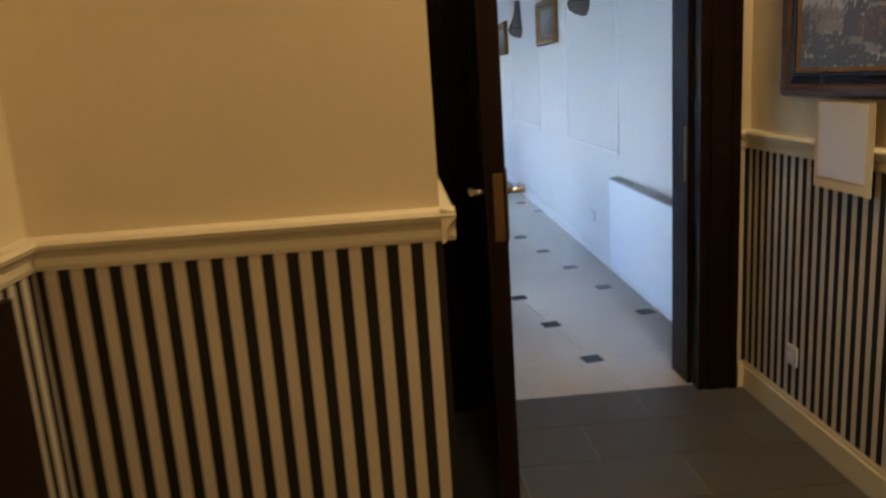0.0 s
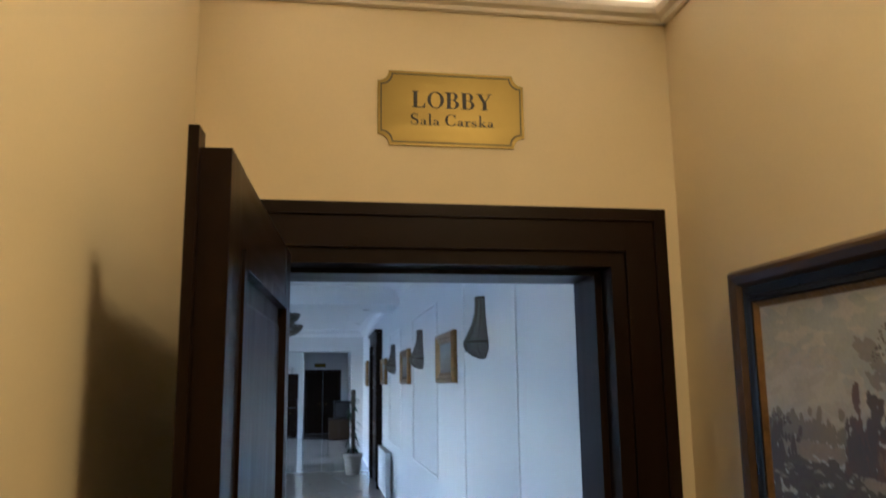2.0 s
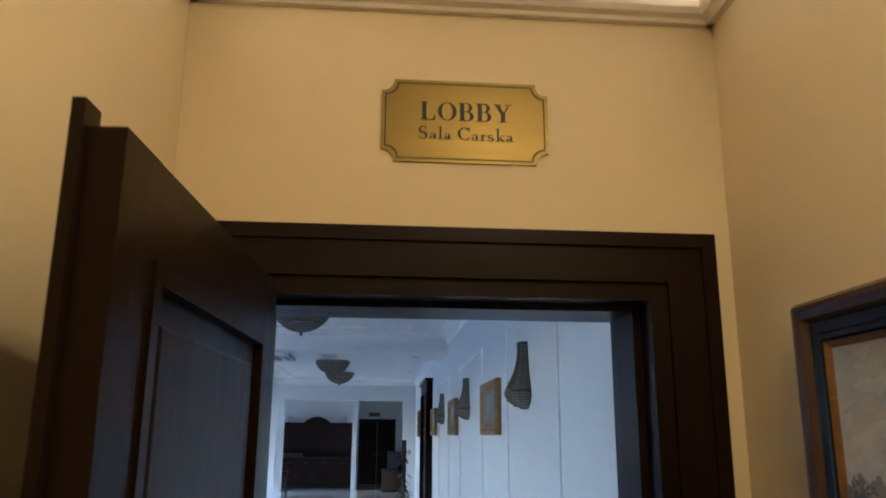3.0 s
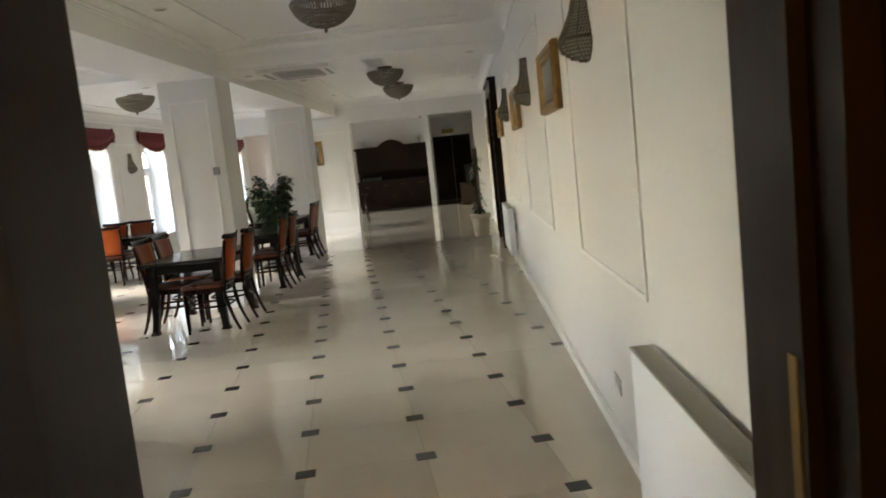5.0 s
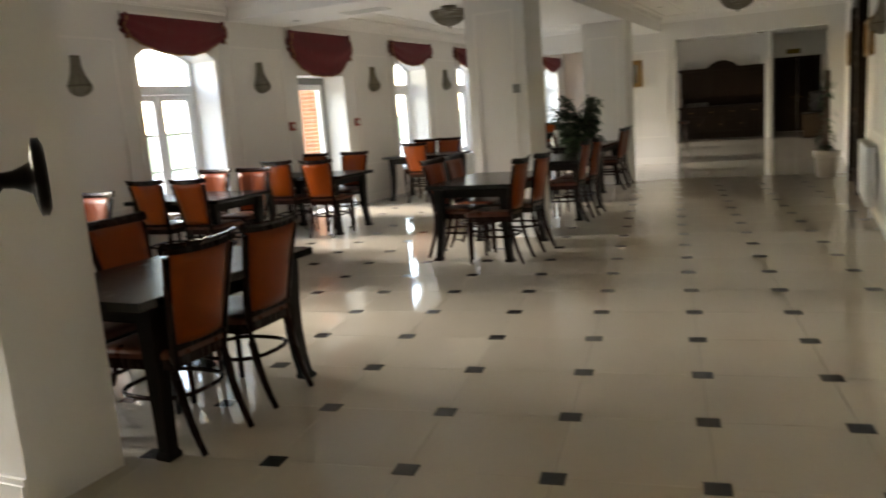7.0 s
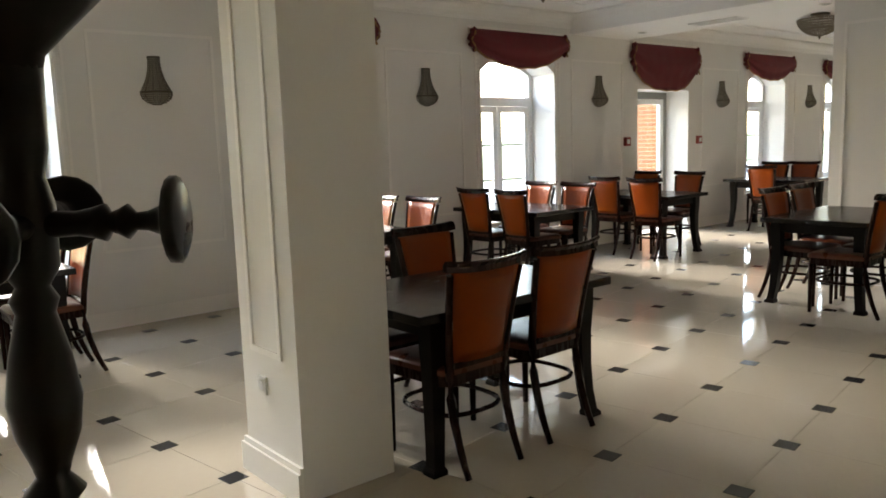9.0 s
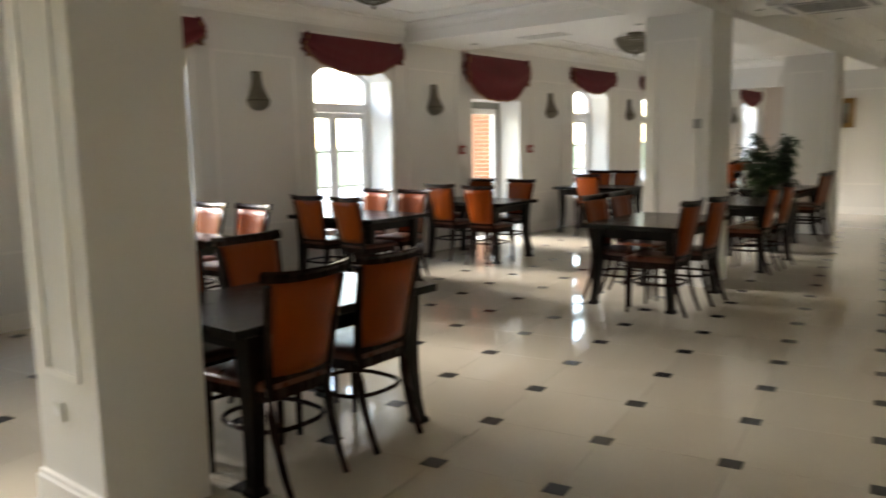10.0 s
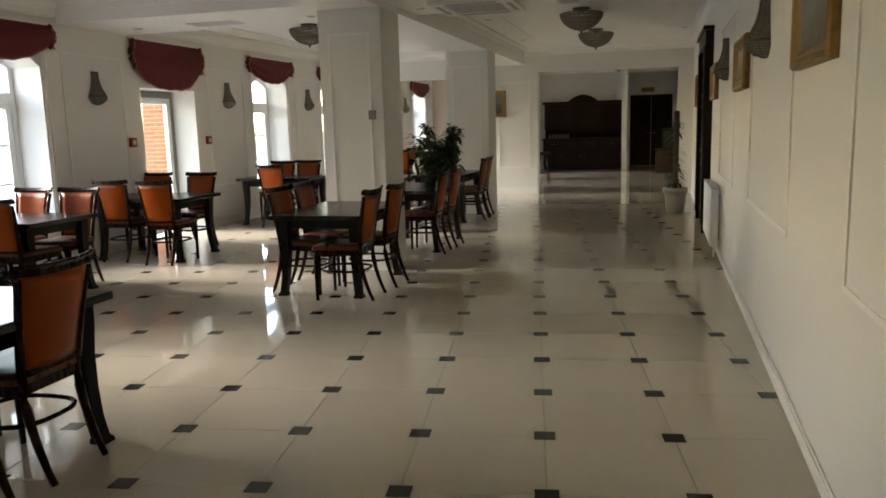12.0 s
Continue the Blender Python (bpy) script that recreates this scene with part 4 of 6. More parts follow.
def make_window(number, yc):
    """A white casement window with an arched fanlight, set deep in the wall."""
    w = tagged(new("window_%d" % number), "white arched casement window with muntin bars", "window", kind="structure")
    w.matrix_world = pose(WEST - 0.42, yc, 0, 0, 0, 90)
    h, sill, spring, rise = HALF - 0.004, 0.454, 2.24, 0.214
    fw = 0.065
    bm = bmesh.new()
    box(bm, -h, -h + fw, -0.035, 0.035, sill, spring)
    box(bm, h - fw, h, -0.035, 0.035, sill, spring)
    box(bm, -h + fw, h - fw, -0.035, 0.035, sill, sill + fw)
    box(bm, -h + fw, h - fw, -0.04, 0.04, 1.86, 1.97)
    outer, inner = arc_points(h, spring, rise), arc_points(h - fw, spring, rise - fw)
    for i in range(12):
        prism(bm, [outer[i], outer[i + 1], inner[i + 1], inner[i]], pose(0, -0.035, 0), 0.07)
    part("window_frame", bm, M_PVC, w)
    for s in (-1, 1):
        bm = bmesh.new()
        x0, x1 = sorted((s * 0.004, s * (h - fw - 0.004)))
        frame_bars_x(bm, x0, x1, sill + fw + 0.004, 1.856, 0.07, -0.026, 0.03)
        sash = part("sash", bm, M_PVC, w)
        bm = bmesh.new()
        for z in (0.94, 1.37):
            box(bm, x0 + 0.07, x1 - 0.07, -0.012, 0.014, z, z + 0.022)
        part("muntin", bm, M_PVC, sash)
        pane = part("pane", boxed(x0 + 0.06, x1 - 0.06, -0.004, 0.004, sill + 0.12, 1.80), M_GLASS, w, "clear window pane")
        pane.visible_shadow = False
    bm = bmesh.new()
    prism(bm, [(-h + 0.05, 1.96), (h - 0.05, 1.96)] + [(x, z) for x, z in reversed(arc_points(h - 0.05, spring, rise - 0.05))], pose(0, -0.004, 0), 0.008)
    pane = part("pane", bm, M_GLASS, w, "arched fanlight pane")
    pane.visible_shadow = False
    part("window_sill", boxed(-h, h, -0.42, -0.04, sill - 0.003, sill + 0.02, bevel=0.004), M_WTRIM, w)
    return w


def make_terrace_door(yc):
    d = tagged(new("door_2"), "glazed terrace door in a grey frame", "door", kind="structure")
    d.matrix_world = pose(WEST - 0.42, yc, 0, 0, 0, 90)
    h = HALF - 0.004
    bm = bmesh.new()
    box(bm, -h, -h + 0.06, -0.04, 0.04, 0, 2.076)
    box(bm, h - 0.06, h, -0.04, 0.04, 0, 2.076)
    box(bm, -h + 0.06, h - 0.06, -0.04, 0.04, 1.98, 2.076)
    part("door_frame", bm, M_GREYPL, d)
    bm = bmesh.new()
    x0, x1 = -h + 0.064, h - 0.064
    frame_bars_x(bm, x0, x1, 0.012, 1.975, 0.08, -0.03, 0.03)
    leafp = part("glazed_leaf", bm, M_PVC, d)
    pane = part("pane", boxed(x0 + 0.07, x1 - 0.07, -0.004, 0.004, 0.08, 1.9), M_GLASS, leafp, "clear door pane")
    pane.visible_shadow = False
    part("pull_handle", tube(bmesh.new(), [(-0.52, -0.03, 1.0), (-0.52, -0.07, 1.0), (-0.40, -0.075, 1.0)], 0.009), M_STEEL, d, "steel lever handle")
    return d


k = 0
for yc, what in WINDOWS:
    if what == "door":
        make_terrace_door(yc)
    else:
        k += 1
        make_window(k, yc)


# ---- swag blinds ----
def make_blind(half, top, side_z, low_z, curve, label):
    b = thing("swag_blind", label, "blind", "swag blinds")
    nx, nz = 36, 12
    bm = bmesh.new()
    grid = []
    for j in range(nz + 1):
        v = j / nz
        row = []
        for i in range(nx + 1):
            u = -1 + 2 * i / nx
            bottom = low_z + (side_z - low_z) * abs(u) ** curve + 0.005 * math.sin(u * 19)
            zz = top + (bottom - top) * v
            fold = 0.022 * math.sin(v * 15 + 2.2 * u * u) * v + 0.003 * math.sin(u * 23 + v * 3) * v
            dx = 0.055 + 0.075 * math.sin(math.pi * min(1, v * 0.95)) * (1 - 0.55 * abs(u) ** 3) + fold
            row.append(bm.verts.new((u * half * (1 + 0.035 * math.sin(math.pi * v) - 0.05 * v ** 2), -dx, zz)))
        grid.append(row)
    for j in range(nz):
        for i in range(nx):
            f = bm.faces.new((grid[j][i], grid[j][i + 1], grid[j + 1][i + 1], grid[j + 1][i]))
            f.smooth = True
    back = [[bm.verts.new((p.co.x, min(-0.012, p.co.y + 0.03), p.co.z)) for p in row] for row in (grid[0], grid[-1])]
    edge = [bm.verts.new(p.co + Vector((0, 0.02, 0))) for p in grid[-1]]
    for i in range(nx):
        bm.faces.new((grid[0][i + 1], grid[0][i], back[0][i], back[0][i + 1]))
        bm.faces.new((grid[-1][i], grid[-1][i + 1], edge[i + 1], edge[i]))
        bm.faces.new((back[0][i], edge[i], edge[i + 1], back[0][i + 1]))
    bm.verts.ensure_lookup_table()
    line = [tuple(p.co) for p in grid[-1]]
    for r in back[1]:
        bm.verts.remove(r)
    part("swag", bm, M_RED, b)
    part("braid", tube(bmesh.new(), [(x, y + 0.004, z - 0.004) for x, y, z in line], 0.011, 6), M_GOLDTRIM, b, "gold braid along the lower edge")
    for s in (-1, 1):
        bm = bmesh.new()
        pts = []
        for i in range(9):
            v = i / 8
            pts.append((s * (half - 0.02 - 0.03 * math.sin(v * 9)), -0.05, top - v * (top - side_z + 0.05)))
        tube(bm, pts, [0.03, 0.045, 0.04, 0.048, 0.04, 0.046, 0.038, 0.034, 0.012], 8)
        part("side_tail", bm, M_RED, b)
        part("side_braid", tube(bmesh.new(), [(x + s * 0.012, y - 0.036, z) for x, y, z in pts[1:]], 0.011, 6), M_GOLDTRIM, b, "gold fringe down the side")
    part("head_rail", boxed(-half - 0.005, half + 0.005, -0.06, -0.002, top - 0.006, top + 0.022), M_WTRIM, b, "white head rail")
    return b


small = big = None
for yc, what in WINDOWS:
    m = pose(WEST, yc, 0, 0, 0, 90)
    if what == "door":
        big = make_blind(0.80, 2.70, 2.36, 2.07, 3.0, "deep burgundy swag blind with gold braid over the terrace door")
        big.matrix_world = m
    elif small is None:
        small = make_blind(0.80, 2.70, 2.49, 2.285, 2.2, "burgundy swag blind with gold braid over an arched window")
        small.matrix_world = m
    else:
        copy_thing(small, m)


# ---- bead lamps ----
def beads(bm, at, r):
    top, bot = bm.verts.new(at + Vector((0, 0, r))), bm.verts.new(at - Vector((0, 0, r)))
    ring = [bm.verts.new(at + r * Vector((math.cos(a), math.sin(a), 0))) for a in (0, 1.57, 3.14, 4.71)]
    for i in range(4):
        bm.faces.new((ring[i], ring[(i + 1) % 4], top))
        bm.faces.new((ring[(i + 1) % 4], ring[i], bot))


def make_sconce():
    """A beaded basket wall lamp that stands out along -y, origin on the wall at its middle."""
    s = thing("wall_sconce", "beaded crystal basket wall sconce on dark bronze frame", "wall lamp", "wall sconces")
    prof = [(0.05, 0.20), (0.048, 0.16), (0.053, 0.10), (0.070, 0.03), (0.100, -0.035), (0.126, -0.085), (0.130, -0.11), (0.115, -0.145), (0.075, -0.175), (0.035, -0.19), (0.01, -0.195)]
    part("back_plate", boxed(-0.035, 0.035, -0.012, -0.0005, -0.17, 0.20, bevel=0.003), M_BRONZE, s)
    bm = bmesh.new()
    def ring(r, z):
        return [(r * math.cos(math.pi + math.pi * i / 10), r * math.sin(math.pi + math.pi * i / 10) - 0.004, z) for i in range(11)]
    for r, z in ((0.05, 0.20), (0.13, -0.09)):
        tube(bm, ring(r, z), 0.006, 6)
    for i in range(7):
        a = math.pi + math.pi * i / 6
        tube(bm, [(r * math.cos(a), r * math.sin(a) - 0.004, z) for r, z in prof], 0.0025, 5)
    part("wire_frame", bm, M_BRONZE, s)
    bm = bmesh.new()
    n = 26
    for j in range(n):
        z = 0.19 - 0.38 * j / (n - 1)
        for (r0, z0), (r1, z1) in zip(prof, prof[1:]):
            if z1 <= z <= z0:
                r = r0 + (r1 - r0) * (z0 - z) / (z0 - z1)
                break
        q = max(2, int(math.pi * r / 0.015))
        for i in range(q + 1):
            a = math.pi + math.pi * (i + 0.5 * (j % 2)) / (q + 0.5)
            beads(bm, Vector((r * math.cos(a), r * math.sin(a) - 0.006, z)), 0.0078)
    tagged(part("beading", bm, M_CRYSTAL, s, "rows of smoky crystal beads"), kind="stuff")
    bm = bmesh.new()
    cols = [[bm.verts.new((0.84 * r * math.cos(math.pi + math.pi * i / 10), 0.84 * r * math.sin(math.pi + math.pi * i / 10) - 0.002, z)) for r, z in prof] for i in range(11)]
    for a, b in zip(cols, cols[1:]):
        for i in range(len(prof) - 1):
            f = bm.faces.new((a[i], b[i], b[i + 1], a[i + 1]))
            f.smooth = True
    part("inner_shade", bm, M_GRILLE, s, "grey inner shade")
    return s


first = None
for yc, rz, x in [(y, 90, WEST + 0.0005) for y in SCONCE_W] + [(y, -90, EAST - 0.0005) for y in SCONCE_E]:
    m = pose(x, yc, 2.03, 0, 0, rz)
    if first is None:
        first = make_sconce()
        first.matrix_world = m
    else:
        copy_thing(first, m)


def make_basket():
    """A beaded basket ceiling lamp, origin on the ceiling."""
    c = thing("ceiling_basket_lamp", "beaded crystal basket ceiling lamp with dark bronze rings", "ceiling lamp", "basket ceiling lamps")
    part("canopy", lathe(bmesh.new(), [(0.12, -0.012), (0.11, -0.025), (0.05, -0.03), (0.012, -0.08)][::-1] + [(0.12, -0.0005)], 20), M_BRONZE, c)
    prof = [(0.28, -0.075), (0.275, -0.105), (0.255, -0.15), (0.215, -0.20), (0.155, -0.245), (0.085, -0.275), (0.02, -0.29)]
    bm = bmesh.new()
    for r, z in (prof[0], prof[1], prof[3]):
        tube(bm, [(r * math.cos(2 * math.pi * i / 32), r * math.sin(2 * math.pi * i / 32), z) for i in range(32)], 0.009, 6, closed=True)
    for i in range(12):
        a = 2 * math.pi * i / 12
        tube(bm, [(r * math.cos(a), r * math.sin(a), z) for r, z in prof], 0.004, 5)
    for i in range(3):
        a = 2 * math.pi * i / 3
        tube(bm, [(0.05 * math.cos(a), 0.05 * math.sin(a), -0.025), (0.278 * math.cos(a), 0.278 * math.sin(a), -0.078)], 0.004, 5)
    part("ring_frame", bm, M_BRONZE, c)
    bm = bmesh.new()
    n = 15
    for j in range(n):
        z = -0.085 - 0.20 * j / (n - 1)
        for (r0, z0), (r1, z1) in zip(prof, prof[1:]):
            if z1 <= z <= z0:
                r = r0 + (r1 - r0) * (z0 - z) / (z0 - z1)
                break
        q = max(4, int(2 * math.pi * r / 0.026))
        for i in range(q):
            a = 2 * math.pi * (i + 0.5 * (j % 2)) / q
            beads(bm, Vector((r * math.cos(a), r * math.sin(a), z)), 0.0125)
    tagged(part("beading", bm, M_CRYSTAL, c, "rows of smoky crystal beads"), kind="stuff")
    part("bottom_drop", lathe(bmesh.new(), [(0.003, -0.335), (0.018, -0.315), (0.012, -0.302), (0.03, -0.292)], 10), M_BRONZE, c)
    return c


first = None
for x, y in ((-0.10, 7.3), (-0.08, 9.1), (-0.07, 14.5), (-0.07, 17.0), (-3.9, 8.85), (-3.95, 14.3), (-0.02, 23.5)):
    m = pose(x, y, CEIL)
    if first is None:
        first = make_basket()
        first.matrix_world = m
    else:
        copy_thing(first, m)

# ---- pictures ----
def painted(name, top, mid, low, seed, along=1):
    """A dim landscape in oils: sky over land, broken up by brush noise."""
    m = material(name, mid, 0.35, vary=0.3, scale=9, fine=60, bump=0.05)
    n, l = m.node_tree.nodes, m.node_tree.links
    b = n["Principled BSDF"]
    co, sep = n.new("ShaderNodeTexCoord"), n.new("ShaderNodeSeparateXYZ")
    l.new(co.outputs["Generated"], sep.inputs[0])
    nz = n.new("ShaderNodeTexNoise")
    nz.noise_dimensions = "4D"
    nz.inputs["Scale"].default_value, nz.inputs["Detail"].default_value, nz.inputs["W"].default_value = 4.5, 6, seed
    l.new(co.outputs["Generated"], nz.inputs["Vector"])
    add = n.new("ShaderNodeMath")
    add.operation = "MULTIPLY_ADD"
    l.new(nz.outputs["Fac"], add.inputs[0])
    add.inputs[1].default_value = 0.7
    l.new(sep.outputs["Z"], add.inputs[2])
    cr = n.new("ShaderNodeValToRGB")
    cr.color_ramp.elements[0].position, cr.color_ramp.elements[0].color = 0.35, (*low, 1)
    cr.color_ramp.elements[1].position, cr.color_ramp.elements[1].color = 1.0, (*top, 1)
    e = cr.color_ramp.elements.new(0.66)
    e.color = (*mid, 1)
    l.new(add.outputs[0], cr.inputs["Fac"])
    l.new(cr.outputs["Color"], b.inputs["Base Color"])
    return m


def moulded_frame(bm, w, h, prof):
    """A mitred picture frame in the local x and z; prof: (inset from the outer edge, height off the wall)."""
    loops = []
    for d, y in prof:
        loops.append([bm.verts.new(p) for p in ((-w + d, -y, -h + d), (w - d, -y, -h + d), (w - d, -y, h - d), (-w + d, -y, h - d))])
    for a, b in zip(loops, loops[1:]):
        for i in range(4):
            bm.faces.new((a[i], a[(i + 1) % 4], b[(i + 1) % 4], b[i]))
    bm.faces.new(loops[-1])
    return bm


PAINT = [painted("oil_landscape_a", (0.16, 0.17, 0.15), (0.09, 0.075, 0.045), (0.03, 0.022, 0.012), 1.0),
         painted("oil_landscape_b", (0.20, 0.19, 0.15), (0.08, 0.06, 0.035), (0.025, 0.02, 0.012), 4.0),
         painted("oil_landscape_c", (0.14, 0.15, 0.15), (0.10, 0.08, 0.05), (0.03, 0.025, 0.015), 7.0)]


def make_picture(label, w, h, paint, m, gilt=True, group="gilt pictures"):
    p = thing("framed_picture", label, "picture", group, m)
    bw = 0.085 if gilt else 0.08
    part("frame", moulded_frame(bmesh.new(), w, h, [(0, 0.001), (0, 0.035), (0.012, 0.05), (0.03, 0.045), (0.045, 0.028), (0.06, 0.034), (bw - 0.006, 0.02), (bw, 0.012)]), M_GILT if gilt else M_FRAMEWOOD, p)
    part("canvas", boxed(-w + bw, w - bw, -0.017, -0.0135, -h + bw, h - bw), paint, p, "dim painted landscape")
    return p


for i, (yc, w) in enumerate(PICTURE_E):
    make_picture("small oil landscape in a broad gilt frame on the corridor wall", w / 2, 0.205, PAINT[i], pose(EAST - 0.001, yc, 1.89, 0, 0, -90))
make_picture("narrow oil painting in a gilt frame on the corridor wall", 0.25, 0.27, PAINT[1], pose(EAST - 0.001, 17.9, 1.93, 0, 0, -90))
make_picture("upright oil painting in a gilt frame on the cross wall", 0.15, 0.27, PAINT[2], pose(-2.28, FAR - 0.001, 1.88))

# the large winter landscape in the vestibule
PW, PH = 0.41, 0.323
pic = thing("large_painting", "large winter village landscape in a dark walnut frame", "picture", m=pose(EAST - 0.0135, 2.456, 1.617, 0, 0, -90))
part("frame", moulded_frame(bmesh.new(), PW, PH, [(0, 0.001), (0, 0.03), (0.010, 0.045), (0.020, 0.046), (0.036, 0.040), (0.044, 0.028), (0.045, 0.002)]), M_FRAMEWOOD, pic)
part("frame_cove", moulded_frame(bmesh.new(), PW - 0.0452, PH - 0.0452, [(0, 0.002), (0, 0.0275), (0.020, 0.022), (0.026, 0.03), (0.036, 0.03), (0.040, 0.016)]), M_BLACKWOOD, pic, "black inner moulding")
part("gilt_slip", moulded_frame(bmesh.new(), PW - 0.0855, PH - 0.0855, [(0, 0.0145), (0, 0.028), (0.012, 0.020), (0.014, 0.0145)]), M_GILT, pic, "thin gilt inner slip")
CW, CH = PW - 0.0975, PH - 0.0975
canvas = part("canvas", boxed(-CW, CW, -0.0185, -0.0165, -CH, CH), painted("winter_sky_and_snow", (0.44, 0.42, 0.28), (0.29, 0.255, 0.15), (0.05, 0.033, 0.018), 2.5), pic, "grey winter sky over brown land")
WIDE = CW / 0.3875   # the village is drawn on a sheet 0.775 wide
CW = 0.3875
M_P1 = material("paint_umber", (0.058, 0.038, 0.020), 0.4, vary=0.4, scale=30, fine=120, bump=0.08)


rng = random.Random(3)
NU, NV = 220, 124
SHEET = np.zeros((NV, NU), int)   # which paint lies where
UU, VV = np.meshgrid((np.arange(NU) + 0.5) / NU, (np.arange(NV) + 0.5) / NV)


def on_sheet(u, v):
    return -CW + 2 * CW * u, CH - 2 * CH * v


def dabs(paint, n, where, long, tall, lean=0.0):
    """Brush dabs; where(rng) gives a place (u, v) on the sheet."""
    for i in range(n):
        u, v = where(rng)
        w, h, t = long * rng.uniform(0.5, 1.2), tall * rng.uniform(0.5, 1.2), lean + rng.uniform(-0.35, 0.35)
        x, z = (UU - u) * 2 * CW, (v - VV) * 2 * CH
        a, c = x * math.cos(t) + z * math.sin(t), z * math.cos(t) - x * math.sin(t)
        SHEET[(a / w) ** 2 + (c / h) ** 2 < 1] = PAINTS.index(paint)


def oil(name, colour):
    return material(name, colour, 0.42, vary=0.35, scale=22, fine=140, bump=0.1)


def area(u0, u1, v0, v1):
    return lambda r: (r.uniform(u0, u1), r.uniform(v0, v1))


def along(u0, v0, u1, v1, spread):
    def pick(r):
        t = r.random()
        return u0 + (u1 - u0) * t + r.gauss(0, spread), v0 + (v1 - v0) * t + r.gauss(0, spread)
    return pick


O_SKY, O_BLUE, O_CLOUD, O_SMOKE = oil("paint_cream_sky", (0.42, 0.40, 0.31)), oil("paint_blue_grey", (0.34, 0.34, 0.285)), oil("paint_warm_cloud", (0.38, 0.35, 0.265)), oil("paint_storm_grey", (0.205, 0.19, 0.145))
O_UMBER, O_RUSSET, O_OCHRE, O_OLIVE = M_P1, oil("paint_red_brown", (0.085, 0.045, 0.020)), oil("paint_ochre", (0.16, 0.095, 0.035)), oil("paint_olive", (0.070, 0.055, 0.025))
O_SNOW, O_MIST = oil("paint_dull_snow", (0.24, 0.20, 0.13)), oil("paint_far_wood", (0.17, 0.145, 0.095))
PAINTS = [O_SKY, O_BLUE, O_CLOUD, O_SMOKE, O_UMBER, O_RUSSET, O_OCHRE, O_OLIVE, O_SNOW, O_MIST]
dabs(O_SKY, 130, area(0.0, 1.0, 0.0, 0.66), 0.05, 0.018)
dabs(O_BLUE, 60, area(0.0, 0.75, 0.02, 0.30), 0.05, 0.014)
dabs(O_CLOUD, 70, area(0.0, 1.0, 0.25, 0.66), 0.045, 0.012)
dabs(O_BLUE, 50, along(0.45, 0.22, 0.80, 0.48, 0.05), 0.03, 0.014, -0.4)
dabs(O_SMOKE, 44, along(0.50, 0.26, 0.80, 0.47, 0.035), 0.022, 0.010, -0.4)
dabs(O_MIST, 70, lambda r: (r.uniform(0.0, 0.42), 0.66 - abs(r.gauss(0, 0.06))), 0.012, 0.020)
dabs(O_SNOW, 50, area(0.05, 0.42, 0.67, 0.74), 0.04, 0.006)
dabs(O_OLIVE, 260, area(0.0, 1.0, 0.76, 1.0), 0.03, 0.011)
dabs(O_UMBER, 110, area(0.0, 1.0, 0.78, 1.0), 0.022, 0.008)
dabs(O_UMBER, 60, lambda r: (abs(r.gauss(0, 0.07)), r.uniform(0.60, 0.78)), 0.008, 0.016)
dabs(O_RUSSET, 170, lambda r: (r.uniform(0.42, 1.0), r.uniform(0.60, 0.80)), 0.018, 0.014)
dabs(O_UMBER, 80, lambda r: (0.43 + 0.12 * r.random(), 0.78 - 0.24 * r.random() ** 1.5), 0.010, 0.014)
dabs(O_RUSSET, 26, area(0.475, 0.50, 0.40, 0.64), 0.006, 0.012)
dabs(O_UMBER, 26, area(0.545, 0.60, 0.46, 0.62), 0.010, 0.012)
dabs(O_UMBER, 60, area(0.62, 1.0, 0.55, 0.62), 0.024, 0.008)
dabs(O_OCHRE, 46, area(0.54, 0.86, 0.65, 0.78), 0.008, 0.016)
dabs(O_UMBER, 30, area(0.58, 0.98, 0.65, 0.79), 0.007, 0.018)
dabs(O_SNOW, 26, along(0.60, 0.60, 0.98, 0.605, 0.006), 0.022, 0.003)
dabs(O_SNOW, 60, along(0.50, 0.80, 0.88, 0.96, 0.012), 0.020, 0.006, -0.35)
dabs(O_SNOW, 24, area(0.02, 0.5, 0.78, 0.86), 0.016, 0.003)
dabs(O_UMBER, 50, area(0.75, 1.0, 0.76, 0.92), 0.016, 0.012)


def twig(u, v, a, ln, w, depth):
    for i in range(9):
        x, z = (UU - u - ln * math.sin(a) * i / 8) * 2 * CW, (v - ln * math.cos(a) * i / 8 - VV) * 2 * CH
        SHEET[x * x + z * z < w * w] = PAINTS.index(O_UMBER)
    if depth:
        for d in (-0.45, 0.1, 0.5):
            twig(u + ln * math.sin(a), v - ln * math.cos(a), a + d + rng.uniform(-0.15, 0.15), ln * rng.uniform(0.55, 0.8), w * 0.8, depth - 1)


twig(0.82, 0.56, -0.08, 0.17, 0.0030, 4)
twig(0.91, 0.58, 0.10, 0.13, 0.0026, 4)
twig(0.06, 0.70, 0.05, 0.07, 0.0026, 3)
me = bpy.data.meshes.new("painted_scene")
jig = [[(rng.uniform(-0.35, 0.35) / NU if 0 < i < NU else 0, rng.uniform(-0.35, 0.35) / NV if 0 < j < NV else 0) for i in range(NU + 1)] for j in range(NV + 1)]
verts = []
for j in range(NV + 1):
    for i in range(NU + 1):
        x, z = on_sheet(0.004 + 0.992 * (i / NU + jig[j][i][0]), 0.004 + 0.992 * (j / NV + jig[j][i][1]))
        verts.append((x * WIDE, -0.0189, z))
me.from_pydata(verts, [], [(j * (NU + 1) + i, (j + 1) * (NU + 1) + i, (j + 1) * (NU + 1) + i + 1, j * (NU + 1) + i + 1) for j in range(NV) for i in range(NU)])
for mat in PAINTS:
    me.materials.append(mat)
me.polygons.foreach_set("material_index", SHEET.ravel())
